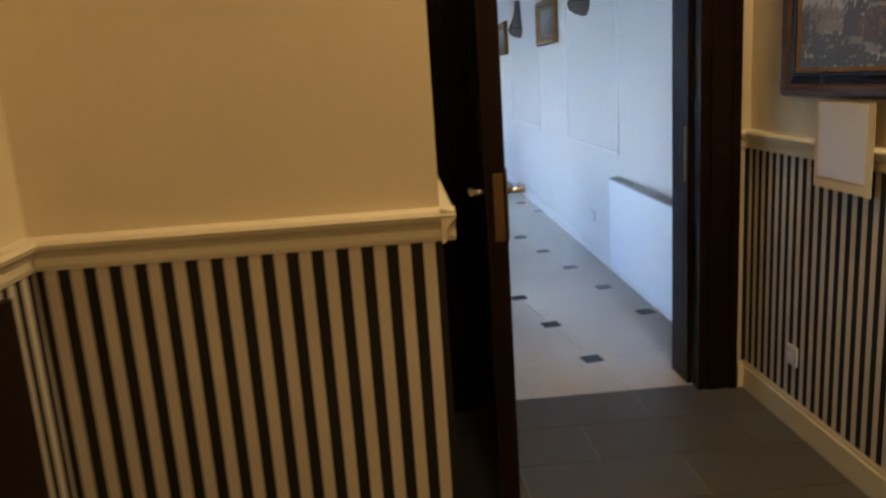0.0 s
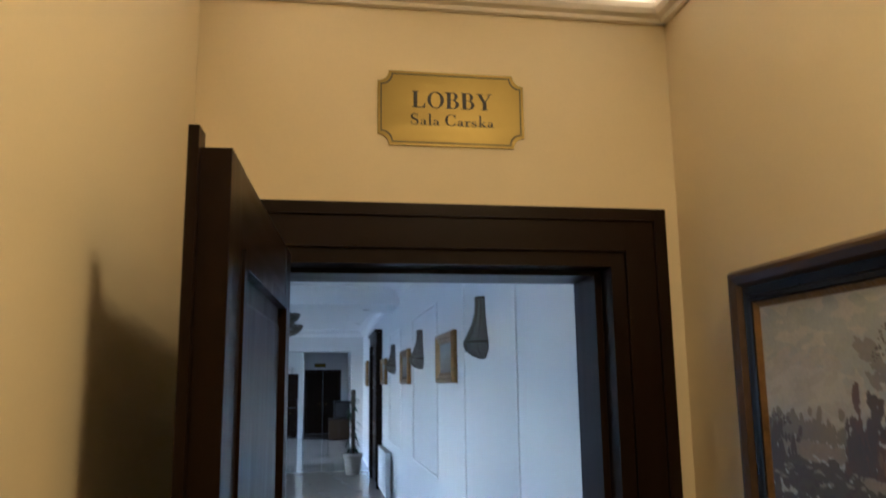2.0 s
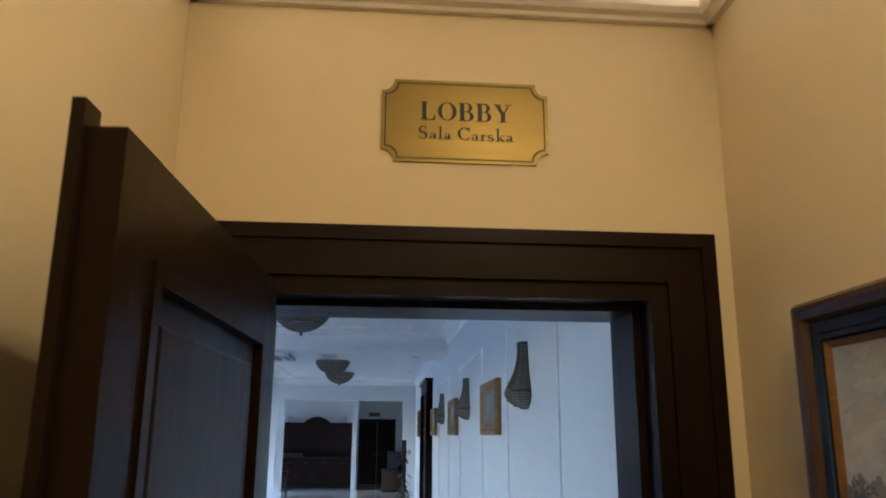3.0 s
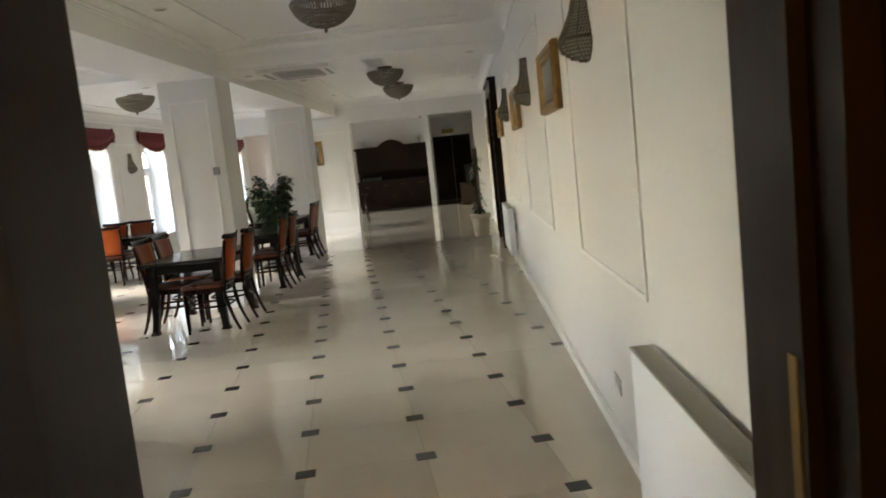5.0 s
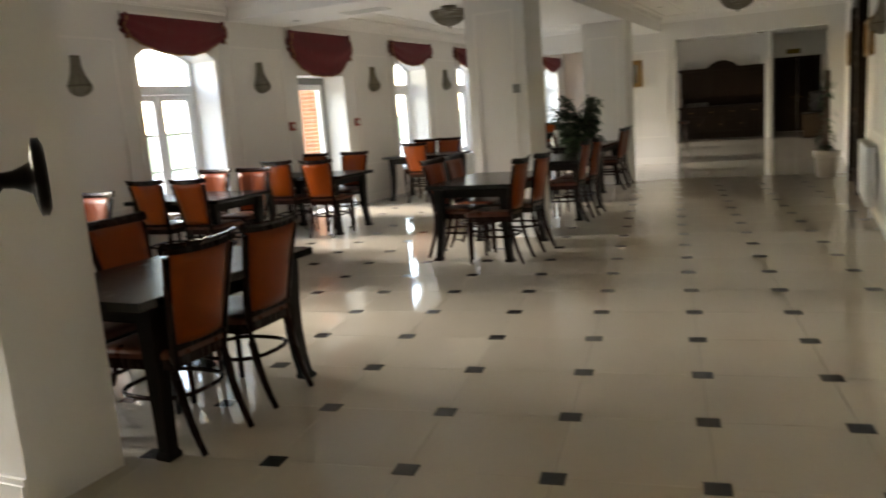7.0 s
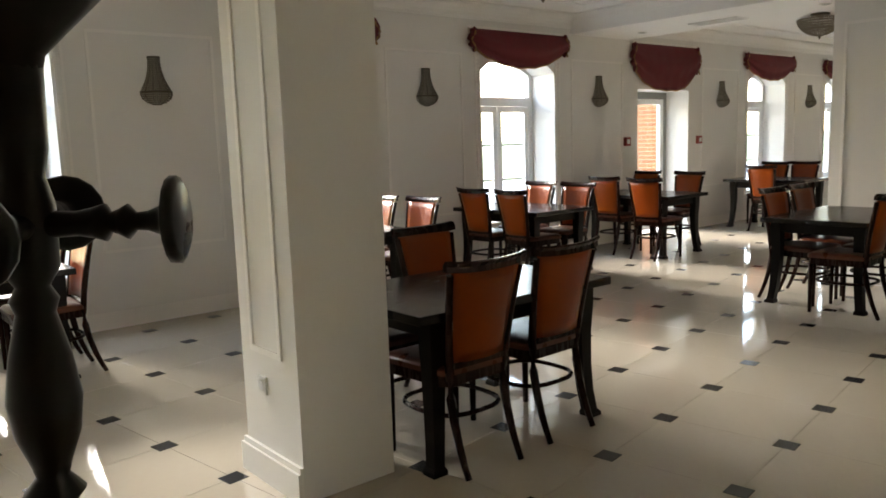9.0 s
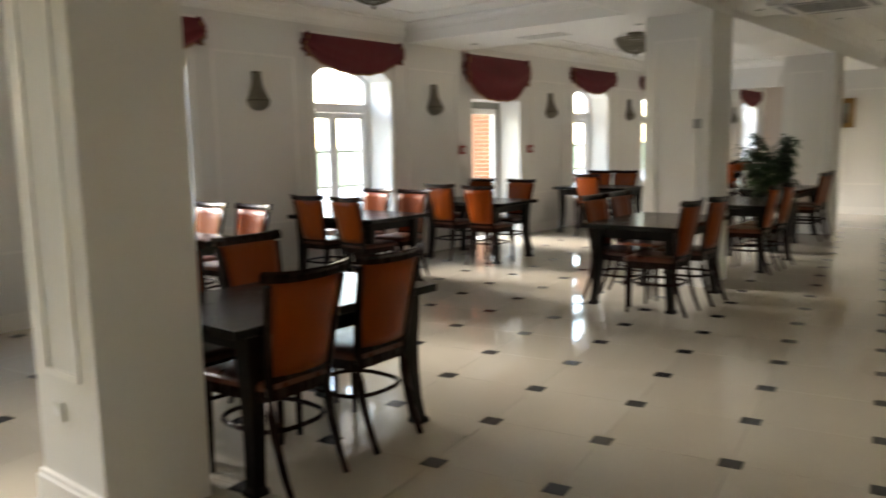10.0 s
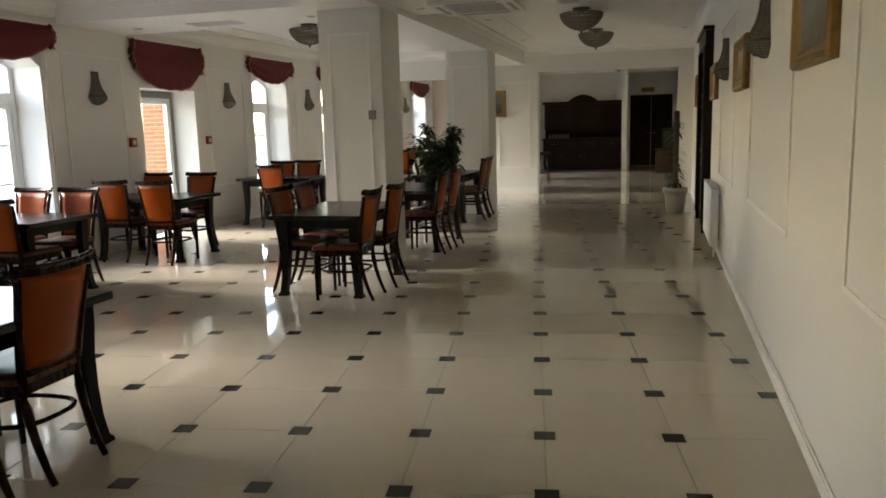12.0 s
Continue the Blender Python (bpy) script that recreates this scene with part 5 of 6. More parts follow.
me.update()
scene_paint = new("painted_scene", me)
scene_paint.parent = canvas
tagged(scene_paint, "brown winter village under a pale sky", kind="stuff")

# paper notice below it
notice = thing("paper_notice", "white paper sheet in a clear sleeve leaning on the chair rail", "notice")
part("backing_board", boxed(EAST - 0.0535, EAST - 0.0505, 2.28, 2.61, 0.991, 1.284), M_CREAM, notice, "cream backing board")
part("sheet", boxed(EAST - 0.0555, EAST - 0.0540, 2.315, 2.585, 1.03, 1.278), M_PAPER, notice, "glossy white paper sheet")


def make_socket(label, m, wide=0.08):
    s = thing("wall_socket", label, "socket", "wall sockets", m)
    part("cover", boxed(-wide / 2, wide / 2, -0.010, -0.0005, -0.04, 0.04, bevel=0.004), M_PLASTIC, s)
    part("insert", lathe(bmesh.new(), [(0.0, 0.0), (0.02, 0.0), (0.021, 0.003), (0.024, 0.003)], 16, (0, -0.0105, 0), pose(0, 0, 0, 90, 0, 0)), M_PVC, s)
    return s


make_socket("white plastic socket low on the striped wall", pose(EAST - 0.0152, 2.775, 0.295, 0, 0, -90))
make_socket("white plastic socket on the corridor wall beside the radiator", pose(EAST, 5.89, 0.31, 0, 0, -90))
make_socket("second white plastic socket in the pair beside the radiator", pose(EAST, 5.972, 0.31, 0, 0, -90))
make_socket("white plastic socket on the column front", pose(-2.09, 5.08, 0.44))

# thermostat and call points
th = thing("thermostat", "grey and white wall thermostat on the column", "thermostat", m=pose(-1.83, 11.20, 1.60))
part("display", boxed(-0.065, 0.01, -0.022, -0.0005, -0.045, 0.045, bevel=0.004), M_GREYPL, th, "grey display unit")
part("switch", boxed(0.018, 0.075, -0.018, -0.0005, -0.04, 0.04, bevel=0.004), M_PLASTIC, th, "pale switch unit")
for yc, z in ((12.44, 1.365), (14.22, 1.35)):
    cp = thing("alarm_call_point", "small red fire alarm call point on the window wall", "alarm", "alarm call points", pose(WEST, yc, z, 0, 0, 90))
    part("body", boxed(-0.055, 0.055, -0.045, -0.0005, -0.06, 0.06, bevel=0.005), M_REDPL, cp)
    part("window", boxed(-0.03, 0.03, -0.048, -0.0452, -0.03, 0.03), M_PLASTIC, cp, "small white glass window")


# ---- radiators ----
def make_radiator(length, height, m, label):
    """A panel radiator against the plane y = 0, standing out along -y."""
    r = thing("radiator", label, "radiator", "radiators", m)
    h = length / 2
    part("front_panel", boxed(-h, h, -0.105, -0.085, 0.0, height - 0.008, bevel=0.006), M_RAD, r)
    part("rear_panel", boxed(-h + 0.01, h - 0.01, -0.045, -0.03, 0.01, height - 0.02), M_RAD, r)
    for s in (-1, 1):
        x0, x1 = sorted((s * h, s * (h - 0.004)))
        part("side_cover", boxed(x0, x1, -0.0845, -0.03, 0.0, height - 0.006), M_RAD, r)
    bm = bmesh.new()
    box(bm, -h, h, -0.108, -0.098, height - 0.008, height)
    box(bm, -h, h, -0.036, -0.026, height - 0.008, height)
    n = int(length / 0.011)
    for i in range(n + 1):
        x = -h + length * i / n
        box(bm, x - 0.0035, x + 0.0035, -0.098, -0.036, height - 0.006, height - 0.001)
    part("top_grille", bm, M_GRILLE, r, "grey slotted top grille")
    for s in (-1, 1):
        part("wall_bracket", boxed(s * h * 0.7 - 0.015, s * h * 0.7 + 0.015, -0.03, -0.0005, 0.05, height - 0.08), M_STEEL, r)
    bm = bmesh.new()
    tube(bm, [(h - 0.05, -0.06, 0.0), (h - 0.05, -0.06, -0.118)], 0.009)
    tube(bm, [(h - 0.10, -0.06, 0.0), (h - 0.10, -0.06, -0.118)], 0.009)
    part("pipes", bm, M_PLASTIC, r)
    bm = lathe(bmesh.new(), [(0.018, 0), (0.022, 0.01), (0.02, 0.05), (0.012, 0.06)], 12, (-h, -0.07, height - 0.1), pose(0, 0, 0, 0, -90, 0))
    part("valve_knob", bm, M_PLASTIC, r, "white thermostatic knob")
    return r


make_radiator(1.44, 0.60, pose(EAST, 4.34, 0.12, 0, 0, -90), "long white panel radiator with grey top grille")
make_radiator(1.35, 0.62, pose(EAST, 12.95, 0.12, 0, 0, -90), "white panel radiator beside the dark corridor door")

# ---- tall dark corridor door ----
d3 = tagged(new("door_3"), "tall dark wooden double door in a deep casing", "door", kind="structure")
d3.matrix_world = pose(EAST, 15.0, 0, 0, 0, -90)
bm = bmesh.new()
for x0, x1 in ((-0.85, -0.70), (0.70, 0.85)):
    box(bm, x0, x1, -0.10, -0.0005, 0, 2.40)
    box(bm, x0 + 0.02, x1 - 0.02, -0.112, -0.10, 0.12, 2.38)
box(bm, -0.85, 0.85, -0.10, -0.0005, 2.40, 2.56)
box(bm, -0.89, 0.89, -0.13, -0.0005, 2.56, 2.61)
part("casing", bm, M_DOOR, d3)
for s in (-1, 1):
    x0, x1 = sorted((s * 0.003, s * 0.70))
    lf = part("leaf", boxed(x0, x1, -0.05, -0.001, 0.005, 2.399), M_OAKMID, d3)
    for z0, z1 in ((0.18, 0.85), (1.0, 1.65), (1.78, 2.28)):
        bm = bmesh.new()
        frame_bars_x(bm, x0 + 0.1, x1 - 0.1, z0, z1, 0.03, -0.062, -0.0505)
        part("panel", bm, M_DOOR, lf)
part("lever", tube(bmesh.new(), [(0.06, -0.05, 1.05), (0.06, -0.10, 1.05), (0.17, -0.10, 1.05)], 0.009), M_OLDBRASS, d3, "aged brass lever")

# ---- coat stand by the hall door ----
stand = thing("coat_stand", "tall black turned wooden coat stand with disc-ended pegs", "coat stand", m=pose(-0.05, 3.83, 0))
prof = [(0.026, 0.10), (0.03, 0.14), (0.022, 0.2)]
z = 0.2
while z < 1.30:
    prof += [(0.018, z + 0.01), (0.034, z + 0.03), (0.018, z + 0.05), (0.022, z + 0.065), (0.035, z + 0.10), (0.040, z + 0.14), (0.033, z + 0.19), (0.021, z + 0.24), (0.026, z + 0.255), (0.018, z + 0.27)]
    z += 0.28
prof += [(0.030, 1.33), (0.032, 1.40), (0.024, 1.43), (0.030, 1.46), (0.034, 1.56), (0.022, 1.60), (0.030, 1.64), (0.036, 1.72), (0.018, 1.77), (0.030, 1.80), (0.034, 1.83), (0.012, 1.87), (0.002, 1.88)]
part("post", lathe(bmesh.new(), prof, 18), M_BLACKWOOD, stand)
for a in (20, 140, 260):
    r = 0.165
    c, s = math.cos(radians(a)), math.sin(radians(a))
    part("foot", tube(bmesh.new(), [(0.02 * c, 0.02 * s, 0.20), (0.07 * c, 0.07 * s, 0.17), (0.12 * c, 0.12 * s, 0.06), (r * c, r * s, 0.018)], [0.02, 0.022, 0.02, 0.018], 8), M_BLACKWOOD, stand)
PEG = 0.168 / 0.274
peg = [(0.012, 0.02), (0.016, 0.035), (0.012, 0.05), (0.011, 0.09), (0.014, 0.12), (0.017, 0.14), (0.009, 0.15), (0.012, 0.165), (0.016, 0.18), (0.008, 0.195), (0.009, 0.215), (0.013, 0.235), (0.020, 0.246), (0.040, 0.252), (0.049, 0.257), (0.049, 0.270), (0.040, 0.277), (0.002, 0.279)]
peg = [(r * (1.25 if z < 0.24 else 1.0), z * PEG) for r, z in peg]
for a in (54, 152, 236, 330):
    turn = pose(0, 0, 0, 0, 0, a) @ pose(0, 0, 0, 0, 90, 0)
    part("peg", lathe(bmesh.new(), peg, 16, (0, 0, 1.378), turn), M_BLACKWOOD, stand)

part("crown", lathe(bmesh.new(), [(0.030, 1.53), (0.036, 1.56), (0.06, 1.585), (0.10, 1.625), (0.135, 1.67), (0.15, 1.71), (0.155, 1.74), (0.145, 1.75), (0.10, 1.74), (0.032, 1.70)], 24), M_BLACKWOOD, stand, "flared turned crown")


# ---- plants ----
def leaf_shape(bm, at, direction, length, width, droop, rng):
    d = Vector(direction).normalized()
    side = d.cross(Vector((0, 0, 1)))
    if side.length < 0.1:
        side = Vector((1, 0, 0))
    side.normalize()
    up = side.cross(d)
    rows = []
    for t, w in ((0, 0.06), (0.2, 0.7), (0.45, 1.0), (0.75, 0.65), (1.0, 0.04)):
        c = at + d * (length * t) - Vector((0, 0, droop * length * t * t))
        rows.append((bm.verts.new(c - side * width * w / 2 + up * width * 0.12 * w), bm.verts.new(c), bm.verts.new(c + side * width * w / 2 + up * width * 0.12 * w)))
    for a, b in zip(rows, rows[1:]):
        for i in (0, 1):
            f = bm.faces.new((a[i], a[i + 1], b[i + 1], b[i]))
            f.smooth = True


def make_ficus(m):
    p = thing("potted_ficus", "bushy dark green ficus in a dark floor pot", "plant", m=m)
    pot = part("pot", lathe(bmesh.new(), [(0.12, 0.0), (0.15, 0.02), (0.19, 0.30), (0.205, 0.34), (0.20, 0.36), (0.18, 0.36), (0.175, 0.32)], 20), M_DARKPOT, p)
    part("soil", lathe(bmesh.new(), [(0.174, 0.30), (0.174, 0.325), (0.05, 0.335)], 16), M_SOIL, p)
    rng = random.Random(11)
    bs, bl = bmesh.new(), bmesh.new()
    for i in range(17):
        a, lean = rng.uniform(0, 6.28), rng.uniform(0.05, 0.31)
        pts = []
        top = rng.uniform(0.95, 1.55)
        for j in range(7):
            t = j / 6
            pts.append(Vector((math.cos(a) * (0.04 + lean * t ** 1.4), math.sin(a) * (0.04 + lean * t ** 1.4), 0.32 + (top - 0.32) * t)))
        tube(bs, pts, [0.012 - 0.0014 * j for j in range(7)], 6)
        for j in range(50):
            t = rng.uniform(0.36, 1.0)
            k = min(5, int(t * 6))
            q = pts[k].lerp(pts[k + 1], t * 6 - k)
            b = rng.uniform(0, 6.28)
            leaf_shape(bl, q, (math.cos(b), math.sin(b), rng.uniform(-0.1, 0.8)), rng.uniform(0.13, 0.21), rng.uniform(0.065, 0.10), rng.uniform(0.3, 0.8), rng)
    part("stems", bs, M_STEM, p)
    part("foliage", bl, M_LEAF, p, "glossy pointed dark green leaves")
    return p


make_ficus(pose(-1.97, 14.05, 0))
cloth = thing("white_cloth", "crumpled white cloth bag hung over a chair back", "cloth", m=pose(-2.62, 15.42, 0))
bm = bmesh.new()
rng = random.Random(8)
rings = []
for j in range(9):
    t = j / 8
    z = 0.985 - 0.36 * t
    w, d = 0.06 + 0.11 * math.sin(math.pi * (0.15 + 0.8 * t)), 0.03 + 0.05 * math.sin(math.pi * (0.1 + 0.8 * t))
    rings.append([bm.verts.new(((w * math.cos(a) * (1 + 0.13 * math.sin(5 * a + j))), d * math.sin(a) + 0.012 * math.sin(3 * a + 2 * j), z + rng.uniform(-0.012, 0.012))) for a in [2 * math.pi * i / 18 for i in range(18)]])
for p, q in zip(rings, rings[1:]):
    for i in range(18):
        bm.faces.new((p[i], p[(i + 1) % 18], q[(i + 1) % 18], q[i])).smooth = True
bm.faces.new(rings[0]), bm.faces.new(rings[-1][::-1])
part("bag", bm, material("white_cotton", (0.72, 0.72, 0.70), 0.85, vary=0.08, scale=14, fine=140, bump=0.25), cloth)
climber = thing("potted_climber", "climbing plant on a dark moss pole in a pale pot", "plant", m=pose(1.22, 16.4, 0))
part("pot", lathe(bmesh.new(), [(0.12, 0.0), (0.135, 0.02), (0.165, 0.30), (0.168, 0.31), (0.19, 0.315), (0.195, 0.40), (0.18, 0.405), (0.17, 0.37)], 22), M_POT, climber)
part("soil", lathe(bmesh.new(), [(0.165, 0.34), (0.165, 0.37), (0.04, 0.375)], 14), M_SOIL, climber)
part("moss_pole", lathe(bmesh.new(), [(0.035, 0.37), (0.04, 0.8), (0.045, 1.2), (0.045, 1.58), (0.035, 1.60)], 12), M_BARK, climber)
rng = random.Random(5)
bl = bmesh.new()
for i in range(70):
    a, z = rng.uniform(0, 6.28), 0.42 + 1.05 * rng.random() ** 1.5
    leaf_shape(bl, Vector((0.04 * math.cos(a), 0.04 * math.sin(a), z)), (math.cos(a), math.sin(a), 0.4), rng.uniform(0.07, 0.16), rng.uniform(0.04, 0.075), 0.9, rng)
part("foliage", bl, M_LEAF, climber, "sparse small leaves")

# ---- far room ----
side = thing("sideboard", "massive dark carved oak sideboard with arched crest", "sideboard", m=pose(-1.33, 28.72, 0))
part("base", boxed(-1.22, 1.22, -0.60, -0.02, 0.08, 0.92, bevel=0.01), M_OAK, side)
part("plinth", boxed(-1.19, 1.19, -0.57, -0.03, 0, 0.08), M_OAK, side)
part("worktop", boxed(-1.26, 1.26, -0.64, -0.015, 0.92, 0.965, bevel=0.008), M_OAK, side)
for i in range(4):
    x0 = -1.19 + i * 0.598
    bm = bmesh.new()
    frame_bars_x(bm, x0, x0 + 0.585, 0.14, 0.66, 0.07, -0.625, -0.601)
    box(bm, x0 + 0.10, x0 + 0.485, -0.615, -0.601, 0.24, 0.56, bevel=0.005)
    cd = part("cabinet_door", bm, M_OAK, side)
    part("knob", lathe(bmesh.new(), [(0.008, 0), (0.008, 0.012), (0.016, 0.02), (0.01, 0.028)], 10, (x0 + 0.535, -0.625, 0.42), pose(0, 0, 0, 90, 0, 0)), M_OLDBRASS, cd)
    dr = part("drawer", boxed(x0, x0 + 0.585, -0.62, -0.601, 0.70, 0.89, bevel=0.006), M_OAK, side)
    part("pull", tube(bmesh.new(), [(x0 + 0.23, -0.622, 0.80), (x0 + 0.24, -0.645, 0.785), (x0 + 0.345, -0.645, 0.785), (x0 + 0.355, -0.622, 0.80)], 0.006), M_OLDBRASS, dr)
part("upper_back", boxed(-1.18, 1.18, -0.05, -0.02, 0.965, 1.25), M_OAK, side)
for x in (-1.16, 1.16):
    part("post", lathe(bmesh.new(), [(0.03, 0.966), (0.035, 0.99), (0.02, 1.02), (0.03, 1.10), (0.02, 1.2), (0.032, 1.25)], 12, (x, -0.36, 0)), M_OAK, side)
part("upper_case", boxed(-1.20, 1.20, -0.40, -0.02, 1.25, 2.02, bevel=0.006), M_OAK, side)
for i in range(3):
    x0 = -1.17 + i * 0.79
    bm = bmesh.new()
    frame_bars_x(bm, x0, x0 + 0.76, 1.29, 1.98, 0.08, -0.425, -0.401)
    box(bm, x0 + 0.11, x0 + 0.65, -0.415, -0.401, 1.40, 1.87, bevel=0.005)
    part("upper_door", bm, M_OAK, side)
bm = bmesh.new()
crest = [(-1.26, 2.02), (1.26, 2.02), (1.26, 2.10)] + [(0.44 - 0.88 * i / 12, 2.10 + 0.20 * math.sin(math.pi * i / 12) ** 0.8) for i in range(13)] + [(-1.26, 2.10)]
prism(bm, crest, pose(0, -0.44, 0), 0.42)
part("crest", bm, M_OAK, side, "arched carved crest")


def make_candelabrum(m):
    c = thing("candelabrum", "slender silver branched candlestick on the sideboard", "candlestick", "candelabra", m)
    part("stem", lathe(bmesh.new(), [(0.05, 0), (0.052, 0.01), (0.012, 0.03), (0.016, 0.08), (0.009, 0.12), (0.014, 0.16), (0.01, 0.2), (0.018, 0.22), (0.012, 0.24)], 12), M_STEEL, c)
    for s in (-1, 1):
        part("arm", tube(bmesh.new(), [(0, 0, 0.15), (s * 0.05, 0, 0.13), (s * 0.09, 0, 0.16), (s * 0.09, 0, 0.21)], 0.006), M_STEEL, c)
    for x, z in ((-0.09, 0.21), (0, 0.24), (0.09, 0.21)):
        part("candle", lathe(bmesh.new(), [(0.010, z + 0.0005), (0.010, z + 0.09), (0.003, z + 0.095)], 8, (x, 0, 0)), M_PAPER, c)
    return c


cand = make_candelabrum(pose(-2.30, 28.45, 2.1002))
copy_thing(cand, pose(-0.36, 28.45, 2.1002))
glass = thing("drinking_glass", "clear upturned glass on the sideboard", "glass", "glasses on the sideboard", pose(-2.35, 28.25, 0.965))
part("bowl", lathe(bmesh.new(), [(0.03, 0.0), (0.036, 0.10), (0.034, 0.12), (0.03, 0.125)], 12), M_FROST, glass)
for i in range(1, 7):
    copy_thing(glass, pose(-2.35 + i * 0.095, 28.25 + 0.03 * (i % 2), 0.965))

d4 = tagged(new("door_4"), "dark wooden double door at the end of the far room", "door", kind="structure")
d4.matrix_world = pose(0.71, BACK, 0)
bm = bmesh.new()
for x0, x1 in ((-0.65, -0.58), (0.58, 0.65)):
    box(bm, x0, x1, -0.02, 0.1, 0, 2.26)
box(bm, -0.58, 0.58, -0.02, 0.1, 2.19, 2.26)
part("casing", bm, M_OAK, d4)
for s in (-1, 1):
    x0, x1 = sorted((s * 0.003, s * 0.578))
    lf = part("leaf", boxed(x0, x1, 0.03, 0.08, 0.004, 2.188), M_OAK, d4)
    for z0, z1 in ((0.2, 0.95), (1.1, 2.0)):
        bm = bmesh.new()
        frame_bars_x(bm, x0 + 0.09, x1 - 0.09, z0, z1, 0.03, 0.018, 0.0298)
        part("panel", bm, M_OAK, lf)
    part("lever", tube(bmesh.new(), [(s * 0.05, 0.03, 1.05), (s * 0.05, -0.02, 1.05), (s * 0.15, -0.02, 1.05)], 0.009), M_OLDBRASS, lf, "aged brass lever")
plq = thing("door_plaque", "brass plaque over the far door", "sign", m=pose(0.6, BACK, 2.42))
part("plate", boxed(-0.2, 0.2, -0.006, -0.0005, -0.07, 0.07, bevel=0.002), M_BRASS, plq)
cab = thing("small_cabinet", "low brown cabinet with dark top against the far wall", "cabinet", m=pose(1.22, 26.4, 0))
part("body", boxed(-0.34, 0.36, -0.22, 0.22, 0.05, 0.62, bevel=0.006), M_OAKMID, cab)
part("top", boxed(-0.36, 0.37, -0.24, 0.24, 0.62, 0.655, bevel=0.006), M_OAK, cab)
part("plinth", boxed(-0.31, 0.33, -0.20, 0.20, 0, 0.05), M_OAK, cab)
for s in (-1, 1):
    x0, x1 = sorted((s * 0.004, s * 0.32))
    part("door", boxed(x0, x1, -0.235, -0.2205, 0.09, 0.58, bevel=0.004), M_OAKMID, cab)
case = thing("speaker_cabinet", "black box standing on the small cabinet", "speaker", m=pose(1.30, 26.4, 0.655))
part("box", boxed(-0.25, 0.26, -0.2, 0.2, 0.0, 0.55, bevel=0.01), M_BLACKWOOD, case)
part("grille", boxed(-0.21, 0.22, -0.206, -0.2005, 0.05, 0.5, bevel=0.002), M_INK, case, "black cloth grille")
stool = thing("bar_stool", "dark wooden stool beside the far opening", "stool", m=pose(-1.75, 22.6, 0))
part("seat", lathe(bmesh.new(), [(0.15, 0.70), (0.17, 0.715), (0.17, 0.75), (0.14, 0.765)], 18), M_CHAIRWOOD, stool)
for a in (45, 135, 225, 315):
    c, s = math.cos(radians(a)), math.sin(radians(a))
    part("leg", tube(bmesh.new(), [(0.19 * c, 0.19 * s, 0), (0.12 * c, 0.12 * s, 0.705)], [0.014, 0.018], 8), M_CHAIRWOOD, stool)
part("foot_ring", tube(bmesh.new(), [(0.165 * math.cos(i * 0.3927), 0.165 * math.sin(i * 0.3927), 0.25) for i in range(16)], 0.009, 6, closed=True), M_CHAIRWOOD, stool)

# ---- ceiling fittings ----
ac = thing("ceiling_air_conditioner", "white four-way ceiling cassette air conditioner", "air conditioner", m=pose(-0.92, 12.02, SOFFIT))
bm = bmesh.new()
flat_frame(bm, -0.44, 0.44, -0.44, 0.44, 0.135, -0.045, -0.0005)
part("panel_frame", bm, M_PLASTIC, ac)
part("intake_grille", boxed(-0.305, 0.305, -0.305, 0.305, -0.036, -0.004), M_PLASTIC, ac)
for i in range(4):
    m = pose(0, 0, 0, 0, 0, 90 * i)
    sl = part("air_slot", boxed(-0.27, 0.27, 0.35, 0.40, -0.048, -0.0455), M_GREYPL, ac, "dark air slot")
    sl.matrix_local = m
for i in range(9):
    part("grille_slat", boxed(-0.285, 0.285, -0.272 + i * 0.068 - 0.006, -0.272 + i * 0.068 + 0.006, -0.041, -0.0365), M_GREYPL, ac)
spot = thing("recessed_spotlight", "small unlit recessed ceiling spotlight", "spotlight", "ceiling spotlights", pose(-2.86, 12.02, SOFFIT))
part("rim", lathe(bmesh.new(), [(0.062, -0.0005), (0.062, -0.006), (0.05, -0.010), (0.045, -0.006)], 18), M_PLASTIC, spot)
part("lens", lathe(bmesh.new(), [(0.044, -0.007), (0.03, -0.0085), (0.005, -0.009)], 14), M_SPOT, spot)
for x, y in ((-5.14, 12.03), (-1.56, 12.01), (1.2, 12.0)):
    copy_thing(spot, pose(x, y, SOFFIT))
for x, y in ((-1.45, 15.0), (-4.6, 16.9), (-2.75, 9.3), (1.35, 13.2), (1.35, 9.5), (-1.45, 9.0), (-1.45, 18.0), (-5.3, 8.6), (1.35, 17.5)):
    copy_thing(spot, pose(x, y, CEIL))
vent = thing("ceiling_vent", "white rectangular slotted ceiling vent", "vent", "ceiling vents", pose(-4.10, 12.04, SOFFIT))
bm = bmesh.new()
flat_frame(bm, -0.31, 0.31, -0.13, 0.13, 0.025, -0.012, -0.0005)
part("frame", bm, M_PLASTIC, vent)
part("backing", boxed(-0.285, 0.285, -0.105, 0.105, -0.003, -0.0008), M_GREYPL, vent)
for i in range(7):
    part("slat", boxed(-0.285, 0.285, -0.09 + i * 0.03 - 0.006, -0.09 + i * 0.03 + 0.006, -0.010, -0.004), M_PLASTIC, vent)
copy_thing(vent, pose(0.02, 12.05, SOFFIT, 0, 0, 90))

# dark wooden panel on the vestibule side wall
setting("trim_side_panel", boxed(-0.746, -0.725, 0.5, 1.625, 0.0, 1.05, bevel=0.004), M_DOOR, "dark stained wooden panel on the side wall", "panel")

# ---- outdoors ----
setting("ground", boxed(-700, -6.2, -700, 700, -0.6, -0.25), M_GRASS, "green lawn outside the windows", "lawn")
